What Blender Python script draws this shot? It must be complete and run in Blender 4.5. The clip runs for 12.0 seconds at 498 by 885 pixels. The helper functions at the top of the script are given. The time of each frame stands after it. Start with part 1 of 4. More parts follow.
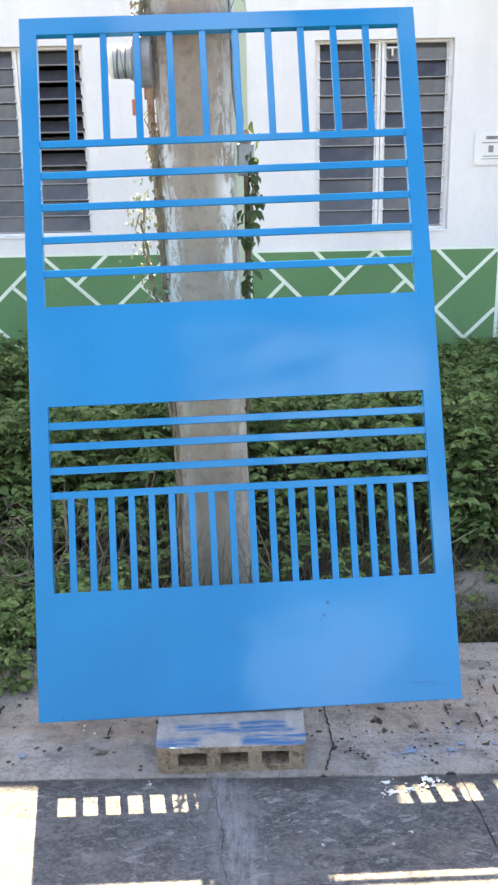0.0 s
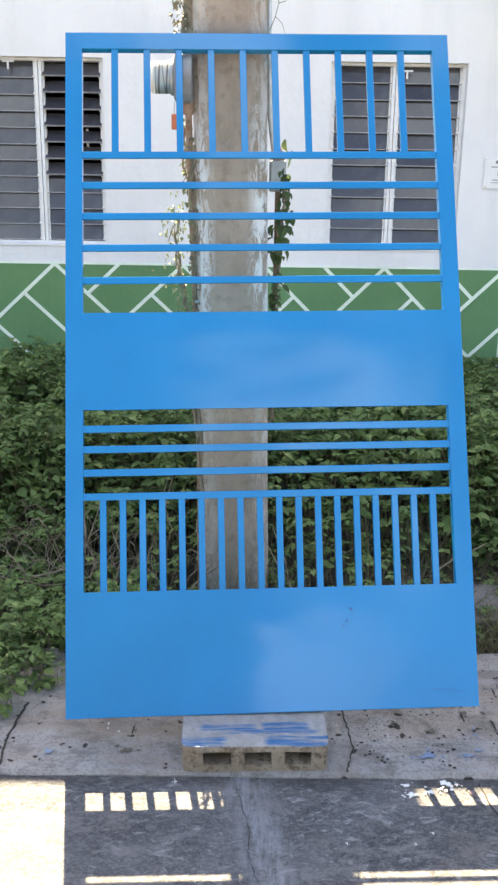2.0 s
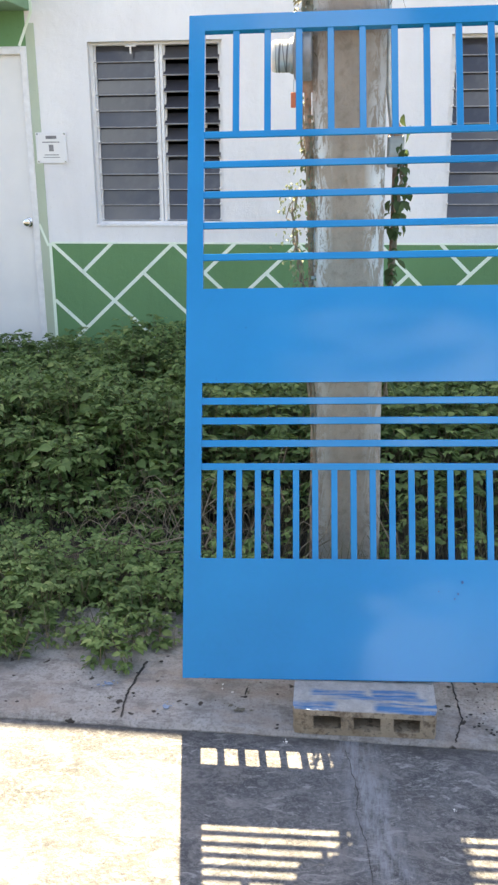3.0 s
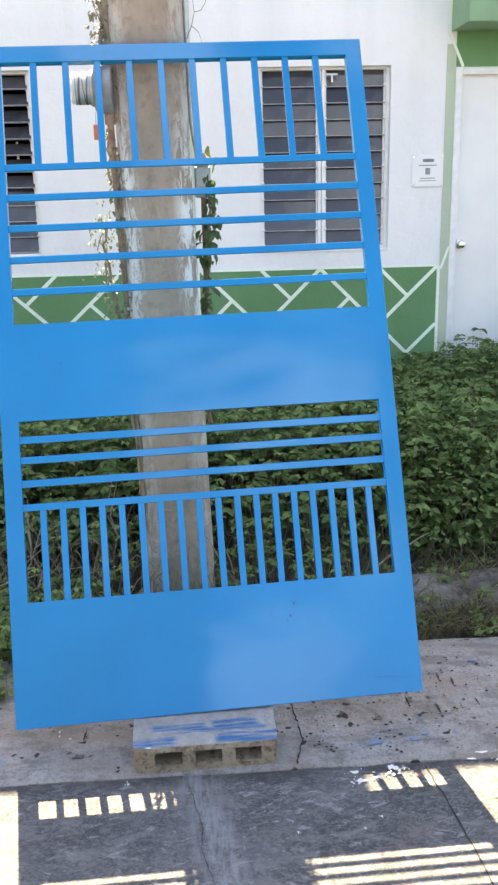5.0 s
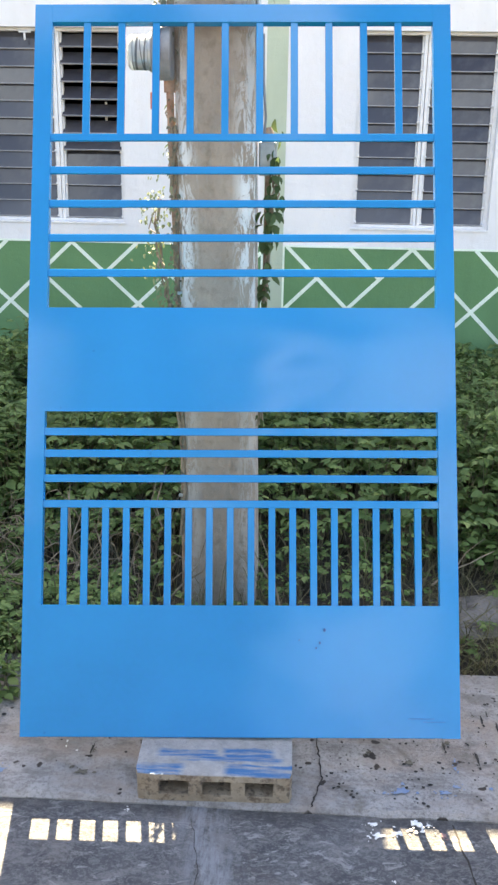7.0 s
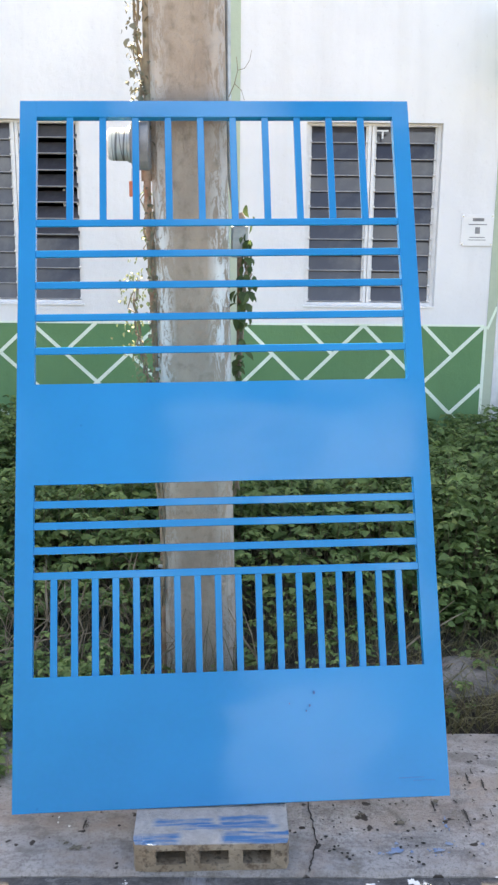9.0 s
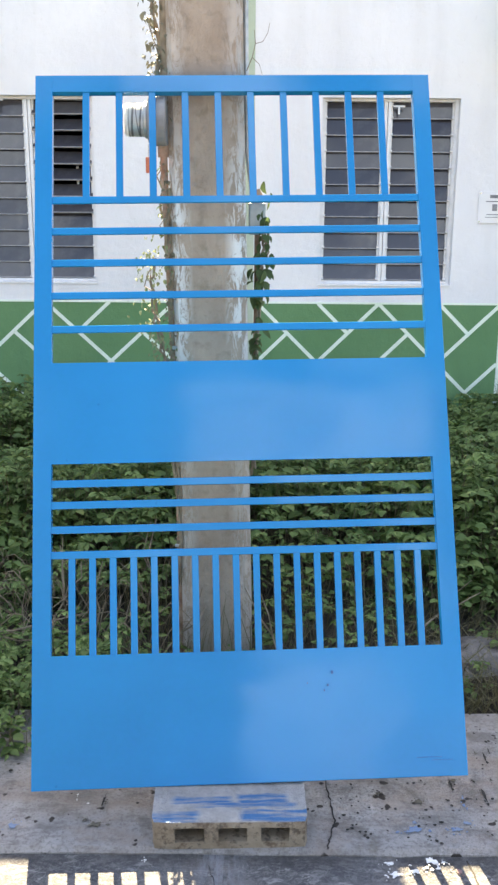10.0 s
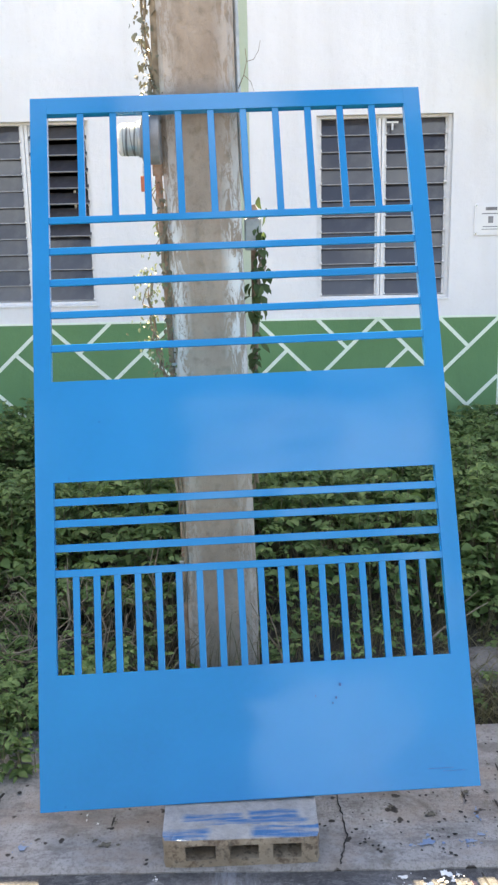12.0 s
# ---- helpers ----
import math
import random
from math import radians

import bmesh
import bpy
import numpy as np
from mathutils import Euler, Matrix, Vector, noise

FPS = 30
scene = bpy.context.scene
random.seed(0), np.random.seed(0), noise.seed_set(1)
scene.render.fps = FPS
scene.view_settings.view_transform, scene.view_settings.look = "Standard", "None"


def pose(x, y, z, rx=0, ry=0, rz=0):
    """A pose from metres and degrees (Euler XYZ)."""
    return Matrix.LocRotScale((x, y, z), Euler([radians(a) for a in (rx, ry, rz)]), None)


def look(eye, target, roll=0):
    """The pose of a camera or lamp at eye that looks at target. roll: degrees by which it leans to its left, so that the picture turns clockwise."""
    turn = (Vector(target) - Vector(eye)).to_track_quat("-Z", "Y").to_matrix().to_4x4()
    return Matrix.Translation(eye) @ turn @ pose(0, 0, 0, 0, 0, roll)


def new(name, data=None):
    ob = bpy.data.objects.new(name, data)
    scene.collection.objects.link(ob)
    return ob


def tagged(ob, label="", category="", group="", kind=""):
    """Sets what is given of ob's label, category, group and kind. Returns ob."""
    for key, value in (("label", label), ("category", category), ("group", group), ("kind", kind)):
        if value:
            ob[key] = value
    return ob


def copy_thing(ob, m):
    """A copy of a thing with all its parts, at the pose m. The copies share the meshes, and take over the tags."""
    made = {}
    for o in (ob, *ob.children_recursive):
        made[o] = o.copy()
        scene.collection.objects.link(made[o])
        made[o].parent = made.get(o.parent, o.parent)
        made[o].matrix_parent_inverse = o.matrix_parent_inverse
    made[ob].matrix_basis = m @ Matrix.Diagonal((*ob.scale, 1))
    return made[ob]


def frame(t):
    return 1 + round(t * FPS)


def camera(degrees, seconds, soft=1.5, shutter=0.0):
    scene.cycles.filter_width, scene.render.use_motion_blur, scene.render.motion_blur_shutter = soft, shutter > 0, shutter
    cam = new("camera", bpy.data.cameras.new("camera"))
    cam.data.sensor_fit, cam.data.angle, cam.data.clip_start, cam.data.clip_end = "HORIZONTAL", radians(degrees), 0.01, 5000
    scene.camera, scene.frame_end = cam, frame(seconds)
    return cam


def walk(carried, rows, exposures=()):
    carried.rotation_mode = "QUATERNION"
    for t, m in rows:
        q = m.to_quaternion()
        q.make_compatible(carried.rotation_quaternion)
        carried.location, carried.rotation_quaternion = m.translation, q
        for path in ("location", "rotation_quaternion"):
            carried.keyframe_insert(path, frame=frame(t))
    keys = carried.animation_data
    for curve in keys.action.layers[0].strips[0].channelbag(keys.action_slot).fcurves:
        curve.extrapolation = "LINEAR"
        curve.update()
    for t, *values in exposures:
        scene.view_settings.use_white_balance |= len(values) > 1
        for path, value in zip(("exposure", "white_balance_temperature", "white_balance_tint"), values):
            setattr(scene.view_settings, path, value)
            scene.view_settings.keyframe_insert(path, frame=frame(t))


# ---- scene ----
# ---- the camera and its walk: t, x, y, z, pitch, yaw, roll ----
LENS = 30.81
ROWS = [
    (0.0, -0.0000, -3.9449, 1.5576, -17.214, 0.577, -1.132),
    (0.5, -0.0625, -3.9729, 1.5668, -16.406, -1.652, 0.577),
    (1.0, -0.0907, -3.9734, 1.5952, -15.089, -2.536, 2.296),
    (1.5, -0.0980, -3.9858, 1.5716, -14.859, -1.964, 2.176),
    (2.0, -0.1271, -4.0158, 1.5614, -16.352, -0.342, 0.890),
    (2.5, -0.1199, -4.0475, 1.5505, -17.090, 2.285, -0.093),
    (2.7, -0.1354, -4.0681, 1.5543, -17.751, 4.399, -0.136),
    (3.5, -0.1350, -4.0900, 1.5530, -16.800, 8.600, -0.900),
    (4.3, -0.1109, -4.0789, 1.5575, -15.885, 4.362, -1.819),
    (4.5, -0.1022, -4.0627, 1.5580, -15.841, 1.199, -1.563),
    (5.0, -0.0761, -4.0603, 1.5607, -16.019, -3.395, -1.217),
    (5.5, -0.0769, -4.0251, 1.5598, -16.262, -3.444, -0.322),
    (6.0, -0.0154, -3.9209, 1.5509, -16.834, 0.096, 0.424),
    (6.5, 0.1074, -3.8083, 1.5643, -17.652, 2.930, 0.788),
    (7.0, 0.0945, -3.8087, 1.6078, -18.221, 3.083, 1.017),
    (7.5, 0.0311, -3.8433, 1.6265, -17.000, 1.598, 0.747),
    (7.7, 0.0188, -3.8663, 1.6364, -15.835, 0.535, 0.750),
    (9.3, -0.0217, -3.9052, 1.6078, -13.306, -0.635, 0.563),
    (9.5, -0.0213, -3.8978, 1.6142, -13.789, -0.407, 0.526),
    (10.0, -0.0394, -3.8895, 1.6054, -14.623, 0.097, 0.454),
    (10.5, -0.0501, -3.8794, 1.5946, -14.894, 0.430, 0.408),
    (11.0, -0.0478, -3.8846, 1.5898, -15.084, 0.439, 0.395),
    (11.5, -0.0450, -3.9052, 1.5883, -14.898, 0.542, -0.043),
    (12.0, -0.0294, -3.8945, 1.5848, -13.306, 0.404, -1.168),
]
EXPOSURE = [(t, stops, 6980, 16) for t, stops in ((0.0, 3.49), (0.5, 3.57), (1.0, 3.45), (2.0, 3.34), (2.7, 3.27), (4.3, 3.19), (4.7, 3.27), (5.2, 3.37), (6.5, 3.47), (7.5, 3.50), (9.5, 3.37), (12.0, 3.36))]
cam = camera(LENS, 12.0, 2.5)
walk(cam, [(t, pose(x, y, z, 90 + pitch, 0, yaw) @ pose(0, 0, 0, 0, 0, roll)) for t, x, y, z, pitch, yaw, roll in ROWS], EXPOSURE)

# ---- sky and sun ----
SUN_TO = Vector((-0.109, 0.807, 1.0)).normalized()
world = bpy.data.worlds.new("sky")
scene.world = world
world.use_nodes = True
wn, wl = world.node_tree.nodes, world.node_tree.links
wbg = wn["Background"]
sky = wn.new("ShaderNodeTexSky")
sky.sky_type, sky.sun_disc = "NISHITA", False
sky.sun_elevation = math.asin(SUN_TO.z)
sky.sun_rotation = math.atan2(SUN_TO.x, SUN_TO.y)
sky.dust_density = 2.0
wco = wn.new("ShaderNodeTexCoord")
wno = wn.new("ShaderNodeTexNoise")
wno.inputs["Scale"].default_value, wno.inputs["Detail"].default_value, wno.inputs["Roughness"].default_value = 5.504, 4, 0.55
wra = wn.new("ShaderNodeValToRGB")
wra.color_ramp.elements[0].position, wra.color_ramp.elements[1].position = 0.555, 0.665
wmx = wn.new("ShaderNodeMix")
wmx.data_type = "RGBA"
wmx.inputs[7].default_value = (6.8, 8.0, 8.6, 1)
wmp = wn.new("ShaderNodeMapping")
wmp.inputs["Location"].default_value = (-7.7339, -1.5824, -7.6203)
wl.new(wco.outputs["Generated"], wmp.inputs["Vector"])
wl.new(wmp.outputs["Vector"], wno.inputs["Vector"])
wl.new(wno.outputs["Fac"], wra.inputs["Fac"])
wl.new(wra.outputs["Color"], wmx.inputs[0])
wl.new(sky.outputs["Color"], wmx.inputs[6])
wl.new(wmx.outputs[2], wbg.inputs["Color"])
wbg.inputs["Strength"].default_value = 0.05
sun = new("sun", bpy.data.lights.new("sun", "SUN"))
sun.data.energy, sun.data.angle, sun.data.color = 5.0, radians(0.27), (1.0, 0.885, 0.60)
sun.matrix_basis = look(SUN_TO * 40, (0, 0, 0))


# ---- materials ----
class Mat:
    """A small builder of node materials."""

    def __init__(self, name, rough=0.6, metal=0.0):
        self.m = bpy.data.materials.new(name)
        self.m.use_nodes = True
        self.n, self.l = self.m.node_tree.nodes, self.m.node_tree.links
        self.b = self.n["Principled BSDF"]
        self.b.inputs["Roughness"].default_value = rough
        self.b.inputs["Metallic"].default_value = metal
        self.co = self.n.new("ShaderNodeTexCoord").outputs["Object"]
        self.height = None

    def mapped(self, scale=(1, 1, 1), at=(0, 0, 0)):
        k = self.n.new("ShaderNodeMapping")
        k.inputs["Scale"].default_value, k.inputs["Location"].default_value = scale, at
        self.l.new(self.co, k.inputs["Vector"])
        return k.outputs["Vector"]

    def noise(self, scale, detail=5, rough=0.55, lo=0.35, hi=0.65, vec=None, warp=0.0):
        k = self.n.new("ShaderNodeTexNoise")
        k.inputs["Scale"].default_value, k.inputs["Detail"].default_value = scale, detail
        k.inputs["Roughness"].default_value, k.inputs["Distortion"].default_value = rough, warp
        self.l.new(vec or self.co, k.inputs["Vector"])
        return self.spread(k.outputs["Fac"], lo, hi)

    def spread(self, fac, lo, hi):
        r = self.n.new("ShaderNodeMapRange")
        r.inputs["From Min"].default_value, r.inputs["From Max"].default_value = lo, hi
        self.l.new(fac, r.inputs["Value"])
        return r.outputs["Result"]

    def axis(self, which):
        s = self.n.new("ShaderNodeSeparateXYZ")
        self.l.new(self.co, s.inputs[0])
        return s.outputs[which]

    def math(self, op, a, b):
        k = self.n.new("ShaderNodeMath")
        k.operation = op
        for i, v in enumerate((a, b)):
            if isinstance(v, (int, float)):
                k.inputs[i].default_value = v
            else:
                self.l.new(v, k.inputs[i])
        return k.outputs[0]

    def mix(self, fac, a, b):
        k = self.n.new("ShaderNodeMix")
        k.data_type = "RGBA"
        for i, v in ((0, fac), (6, a), (7, b)):
            if isinstance(v, (int, float)):
                k.inputs[i].default_value = v
            elif isinstance(v, tuple):
                k.inputs[i].default_value = (*v, 1)
            else:
                self.l.new(v, k.inputs[i])
        return k.outputs[2]

    def random(self):
        return self.n.new("ShaderNodeObjectInfo").outputs["Random"]

    def island(self):
        return self.n.new("ShaderNodeNewGeometry").outputs["Random Per Island"]

    def color(self, c):
        if isinstance(c, tuple):
            self.b.inputs["Base Color"].default_value = (*c, 1)
        else:
            self.l.new(c, self.b.inputs["Base Color"])
        return self

    def rough(self, fac, a, b):
        r = self.n.new("ShaderNodeMapRange")
        r.inputs["To Min"].default_value, r.inputs["To Max"].default_value = a, b
        self.l.new(fac, r.inputs["Value"])
        self.l.new(r.outputs["Result"], self.b.inputs["Roughness"])
        return self

    def bump(self, fac, depth, strength=1.0):
        k = self.n.new("ShaderNodeBump")
        k.inputs["Distance"].default_value, k.inputs["Strength"].default_value = depth, strength
        self.l.new(fac, k.inputs["Height"])
        if self.height:
            self.l.new(self.height, k.inputs["Normal"])
        self.height = k.outputs["Normal"]
        self.l.new(self.height, self.b.inputs["Normal"])
        return self


def blue_paint():
    k = Mat("blue_enamel", 0.3)
    big, fine = k.noise(2.2, 3), k.noise(60, 4)
    c = k.mix(big, (0.0012, 0.183, 0.425), (0.0020, 0.211, 0.483))
    c = k.mix(k.math("MULTIPLY", fine, 0.25), c, (0.004, 0.20, 0.53))
    specks = k.noise(24, 2, lo=0.74, hi=0.77)
    c = k.mix(k.math("MULTIPLY", specks, 0.25), c, (0.005, 0.06, 0.2))
    k.b.inputs["Specular IOR Level"].default_value = 0.45
    k.color(c).rough(big, 0.09, 0.14)
    k.bump(k.noise(3.1, 1, lo=0.2, hi=0.8), 0.010, 0.2)
    return k.m


def plaster(name, a, b, dirt, amount=0.25):
    k = Mat(name, 0.85)
    c = k.mix(k.noise(1.3, 5), a, b)
    streak = k.noise(1.0, 6, lo=0.5, hi=0.75, vec=k.mapped((7, 7, 0.7)))
    c = k.mix(k.math("MULTIPLY", streak, amount), c, dirt)
    c = k.mix(k.math("MULTIPLY", k.noise(38, 4, lo=0.62, hi=0.72), amount), c, dirt)
    k.color(c)
    k.bump(k.noise(14, 6), 0.004, 0.5).bump(k.noise(160, 4), 0.0012, 0.6)
    return k.m


def kerb_concrete():
    k = Mat("kerb_concrete", 0.9)
    c = k.mix(k.noise(2.5, 8, 0.7), (0.215, 0.202, 0.192), (0.385, 0.365, 0.35))
    c = k.mix(k.math("MULTIPLY", k.noise(9, 7, 0.7, lo=0.45, hi=0.65, vec=k.mapped((0.5, 2, 1), (2, 5, 0))), 0.5), c, (0.35, 0.33, 0.31))
    c = k.mix(k.math("MULTIPLY", k.noise(120, 4, 0.7, lo=0.5, hi=0.66), 0.6), c, (0.12, 0.11, 0.10))
    c = k.mix(k.math("MULTIPLY", k.noise(30, 5, lo=0.5, hi=0.7), 0.5), c, (0.16, 0.145, 0.125))
    c = k.mix(k.math("MULTIPLY", k.noise(5, 6, 0.65, lo=0.48, hi=0.62, vec=k.mapped((0.8, 1.6, 1), (1, 8, 0))), 0.55), c, (0.27, 0.215, 0.175))
    c = k.mix(k.math("MULTIPLY", k.noise(13, 6, 0.7, lo=0.52, hi=0.62, vec=k.mapped((0.6, 1.3, 1), (4, 1, 0))), 0.6), c, (0.13, 0.115, 0.105))
    stain = k.noise(3.2, 6, 0.7, lo=0.58, hi=0.66, warp=0.6)
    c = k.mix(k.math("MULTIPLY", stain, 0.75), c, (0.14, 0.122, 0.102))
    spot = k.noise(19, 2, lo=0.67, hi=0.70, vec=k.mapped((1, 1, 1), (3.1, 0.4, 0)))
    c = k.mix(spot, c, (0.035, 0.028, 0.022))
    k.color(c).bump(k.noise(45, 7, 0.7), 0.006, 0.6).bump(k.noise(260, 3), 0.0015, 0.6)
    return k.m


def road_surface():
    k = Mat("road_concrete", 0.92)
    c = k.mix(k.noise(3.0, 8, 0.68), (0.055, 0.056, 0.060), (0.125, 0.125, 0.130))
    c = k.mix(k.math("MULTIPLY", k.noise(110, 4, 0.7, lo=0.5, hi=0.68), 0.35), c, (0.30, 0.30, 0.295))
    c = k.mix(k.math("MULTIPLY", k.noise(75, 4, 0.7, lo=0.54, hi=0.66, vec=k.mapped((1, 1, 1), (7, 3, 0))), 0.4), c, (0.03, 0.03, 0.034))
    light = k.noise(26, 7, 0.75, lo=0.55, hi=0.62, vec=k.mapped((0.55, 1.1, 1)), warp=1.2)
    c = k.mix(k.math("MULTIPLY", light, 0.9), c, (0.31, 0.305, 0.30))
    dark = k.noise(7, 7, 0.7, lo=0.52, hi=0.66, vec=k.mapped((0.7, 1, 1), (5, 2, 0)))
    c = k.mix(k.math("MULTIPLY", dark, 0.7), c, (0.045, 0.045, 0.05))
    c = k.mix(k.math("MULTIPLY", k.noise(11, 7, 0.75, lo=0.5, hi=0.6, vec=k.mapped((0.7, 1.2, 1), (9, 9, 0)), warp=0.7), 0.55), c, (0.24, 0.225, 0.22))
    c = k.mix(k.math("MULTIPLY", k.noise(4, 6, 0.7, lo=0.54, hi=0.66, vec=k.mapped((1, 1, 1), (2, 6, 0))), 0.5), c, (0.16, 0.135, 0.12))
    mottle = k.noise(38, 8, 0.8, lo=0.50, hi=0.57, vec=k.mapped((0.8, 1.1, 1), (1.3, 4.2, 0)), warp=2.0)
    c = k.mix(k.math("MULTIPLY", mottle, 0.45), c, (0.25, 0.245, 0.24))
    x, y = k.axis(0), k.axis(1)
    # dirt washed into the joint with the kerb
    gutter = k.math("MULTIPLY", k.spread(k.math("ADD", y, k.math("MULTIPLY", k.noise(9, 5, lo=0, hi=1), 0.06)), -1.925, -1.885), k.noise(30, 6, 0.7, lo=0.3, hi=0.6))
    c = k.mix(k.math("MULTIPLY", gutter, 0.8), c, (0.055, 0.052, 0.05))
    wob = k.math("MULTIPLY", k.noise(6, 4, lo=0, hi=1), 0.10)
    seam = k.math("ABSOLUTE", k.math("SUBTRACT", k.math("ADD", x, wob), k.math("SUBTRACT", k.math("MULTIPLY", y, -0.18), 0.405)), 0)
    seam = k.math("MULTIPLY", k.spread(seam, 0.080, 0.022), k.noise(16, 7, 0.75, lo=0.40, hi=0.58, vec=k.mapped((3, 0.6, 1))))
    c = k.mix(k.math("MULTIPLY", seam, 0.85), c, (0.27, 0.28, 0.30))
    k.color(c).bump(k.noise(60, 8, 0.7), 0.006, 0.7).bump(k.noise(320, 3), 0.002, 0.7)
    return k.m


def pole_concrete():
    k = Mat("weathered_pole_concrete", 0.9)
    c = k.mix(k.noise(5, 7, 0.6, vec=k.mapped((1, 1, 0.6))), (0.325, 0.255, 0.20), (0.465, 0.375, 0.298))
    c = k.mix(k.math("MULTIPLY", k.noise(26, 5, lo=0.52, hi=0.7), 0.5), c, (0.20, 0.165, 0.12))
    # flaking whitewash that clings to both edges of the face below head height
    x, z = k.axis(0), k.axis(2)
    edge = k.spread(k.math("ABSOLUTE", k.math("SUBTRACT", k.math("SUBTRACT", x, 0.0267), k.math("MULTIPLY", z, -0.0177)), 0), 0.050, 0.088)
    height = k.math("MULTIPLY", k.spread(z, 1.0, 1.3), k.spread(z, 1.9, 1.6))
    flake = k.noise(15, 9, 0.78, lo=0.468, hi=0.512, vec=k.mapped((2.0, 2.0, 0.55)), warp=0.9)
    c = k.mix(k.math("MULTIPLY", k.math("MULTIPLY", flake, k.math("ADD", k.math("MULTIPLY", height, 0.72), 0.28)), edge), c, (0.76, 0.74, 0.72))
    k.color(c).bump(flake, 0.003, 0.5).bump(k.noise(40, 7, 0.7), 0.006, 0.6)
    return k.m


def block_concrete():
    k = Mat("cement_block", 0.95)
    c = k.mix(k.noise(12, 6, 0.65), (0.29, 0.225, 0.155), (0.48, 0.395, 0.295))
    c = k.mix(k.math("MULTIPLY", k.noise(48, 5, lo=0.53, hi=0.63), 0.8), c, (0.12, 0.095, 0.07))
    c = k.mix(k.math("MULTIPLY", k.noise(16, 6, 0.7, lo=0.54, hi=0.64, vec=k.mapped((1, 1, 1), (3, 7, 2))), 0.75), c, (0.13, 0.085, 0.055))
    # cement wash and brushed blue paint on the upper face
    top = k.spread(k.axis(2), 0.0735, 0.0765)
    c = k.mix(k.math("MULTIPLY", top, 0.75), c, k.mix(k.noise(22, 6, 0.7), (0.40, 0.385, 0.37), (0.60, 0.59, 0.575)))
    streak = k.noise(1.0, 6, 0.65, lo=0.36, hi=0.56, vec=k.mapped((5, 60, 1), (0.2, 0.9, 0)))
    wob = k.math("MULTIPLY", k.noise(14, 3, lo=0, hi=1), 0.03)
    y = k.math("ADD", k.axis(1), wob)
    x = k.math("ADD", k.axis(0), wob)

    def stroke(at, half, x0, x1):
        """One pass of the brush along the block."""
        across = k.spread(k.math("ABSOLUTE", k.math("SUBTRACT", y, at), 0), half + 0.006, half)
        return k.math("MULTIPLY", across, k.math("MULTIPLY", k.spread(x, x0, x0 + 0.02), k.spread(x, x1, x1 - 0.02)))

    paint = stroke(-0.062, 0.017, -0.30, -0.065)
    for one in (stroke(-0.064, 0.021, 0.03, 0.30), stroke(0.002, 0.011, -0.15, 0.02), stroke(0.006, 0.016, 0.02, 0.17), stroke(-0.022, 0.006, -0.10, 0.19)):
        paint = k.math("MAXIMUM", paint, one)
    c = k.mix(k.math("MULTIPLY", k.math("MULTIPLY", top, paint), k.math("MULTIPLY", streak, 0.92)), c, (0.03, 0.18, 0.42))
    k.color(c).bump(k.noise(70, 6, 0.7), 0.006, 0.8).bump(k.noise(300, 3), 0.002, 0.8)
    return k.m


def soil():
    k = Mat("dark_soil", 1.0)
    c = k.mix(k.noise(4, 8, 0.7), (0.032, 0.026, 0.019), (0.09, 0.073, 0.055))
    c = k.mix(k.noise(50, 5, lo=0.6, hi=0.7), c, (0.20, 0.17, 0.12))
    k.color(c).bump(k.noise(30, 8, 0.7), 0.02, 0.8)
    return k.m


def leafy(name, dark, light, pale, soft=0.25):
    k = Mat(name, 0.58)
    k.b.inputs["Specular IOR Level"].default_value = 0.3
    r = k.island()
    clump = k.noise(9, 3, lo=0.32, hi=0.68)
    c = k.mix(k.math("ADD", k.math("MULTIPLY", r, 0.5), k.math("MULTIPLY", clump, 0.5)), dark, light)
    c = k.mix(k.math("MULTIPLY", k.spread(r, 0.90, 1.0), 0.6), c, pale)
    c = k.mix(k.math("MULTIPLY", k.noise(2.2, 4), 0.35), c, dark)
    k.color(c)
    k.b.inputs["Subsurface Weight"].default_value = 0.0
    t = k.n.new("ShaderNodeBsdfTranslucent")
    s = k.n.new("ShaderNodeMixShader")
    s.inputs[0].default_value = soft
    k.l.new(c, t.inputs["Color"])
    k.l.new(k.b.outputs[0], s.inputs[1])
    k.l.new(t.outputs[0], s.inputs[2])
    k.l.new(s.outputs[0], k.n["Material Output"].inputs["Surface"])
    return k.m


def simple(name, a, b, rough=0.6, metal=0.0, scale=20, relief=0.0006):
    k = Mat(name, rough, metal)
    k.color(k.mix(k.noise(scale, 5), a, b))
    k.bump(k.noise(scale * 5, 4), relief, 0.5)
    return k.m


def louvre_glass():
    k = Mat("smoked_louvre_glass", 0.12)
    k.b.inputs["Specular IOR Level"].default_value = 0.5
    c = k.mix(k.random(), (0.036, 0.036, 0.046), (0.076, 0.076, 0.086))
    c = k.mix(k.math("MULTIPLY", k.noise(6, 5, lo=0.45, hi=0.7), 0.3), c, (0.20, 0.195, 0.20))
    k.color(c).rough(k.noise(9, 4), 0.05, 0.16)
    k.bump(k.noise(4, 2, lo=0.2, hi=0.8), 0.003, 0.4)
    return k.m


def clear(name, tint, rough=0.03):
    k = Mat(name, rough)
    k.color(tint)
    k.b.inputs["Transmission Weight"].default_value = 1.0
    k.b.inputs["IOR"].default_value = 1.45
    return k.m


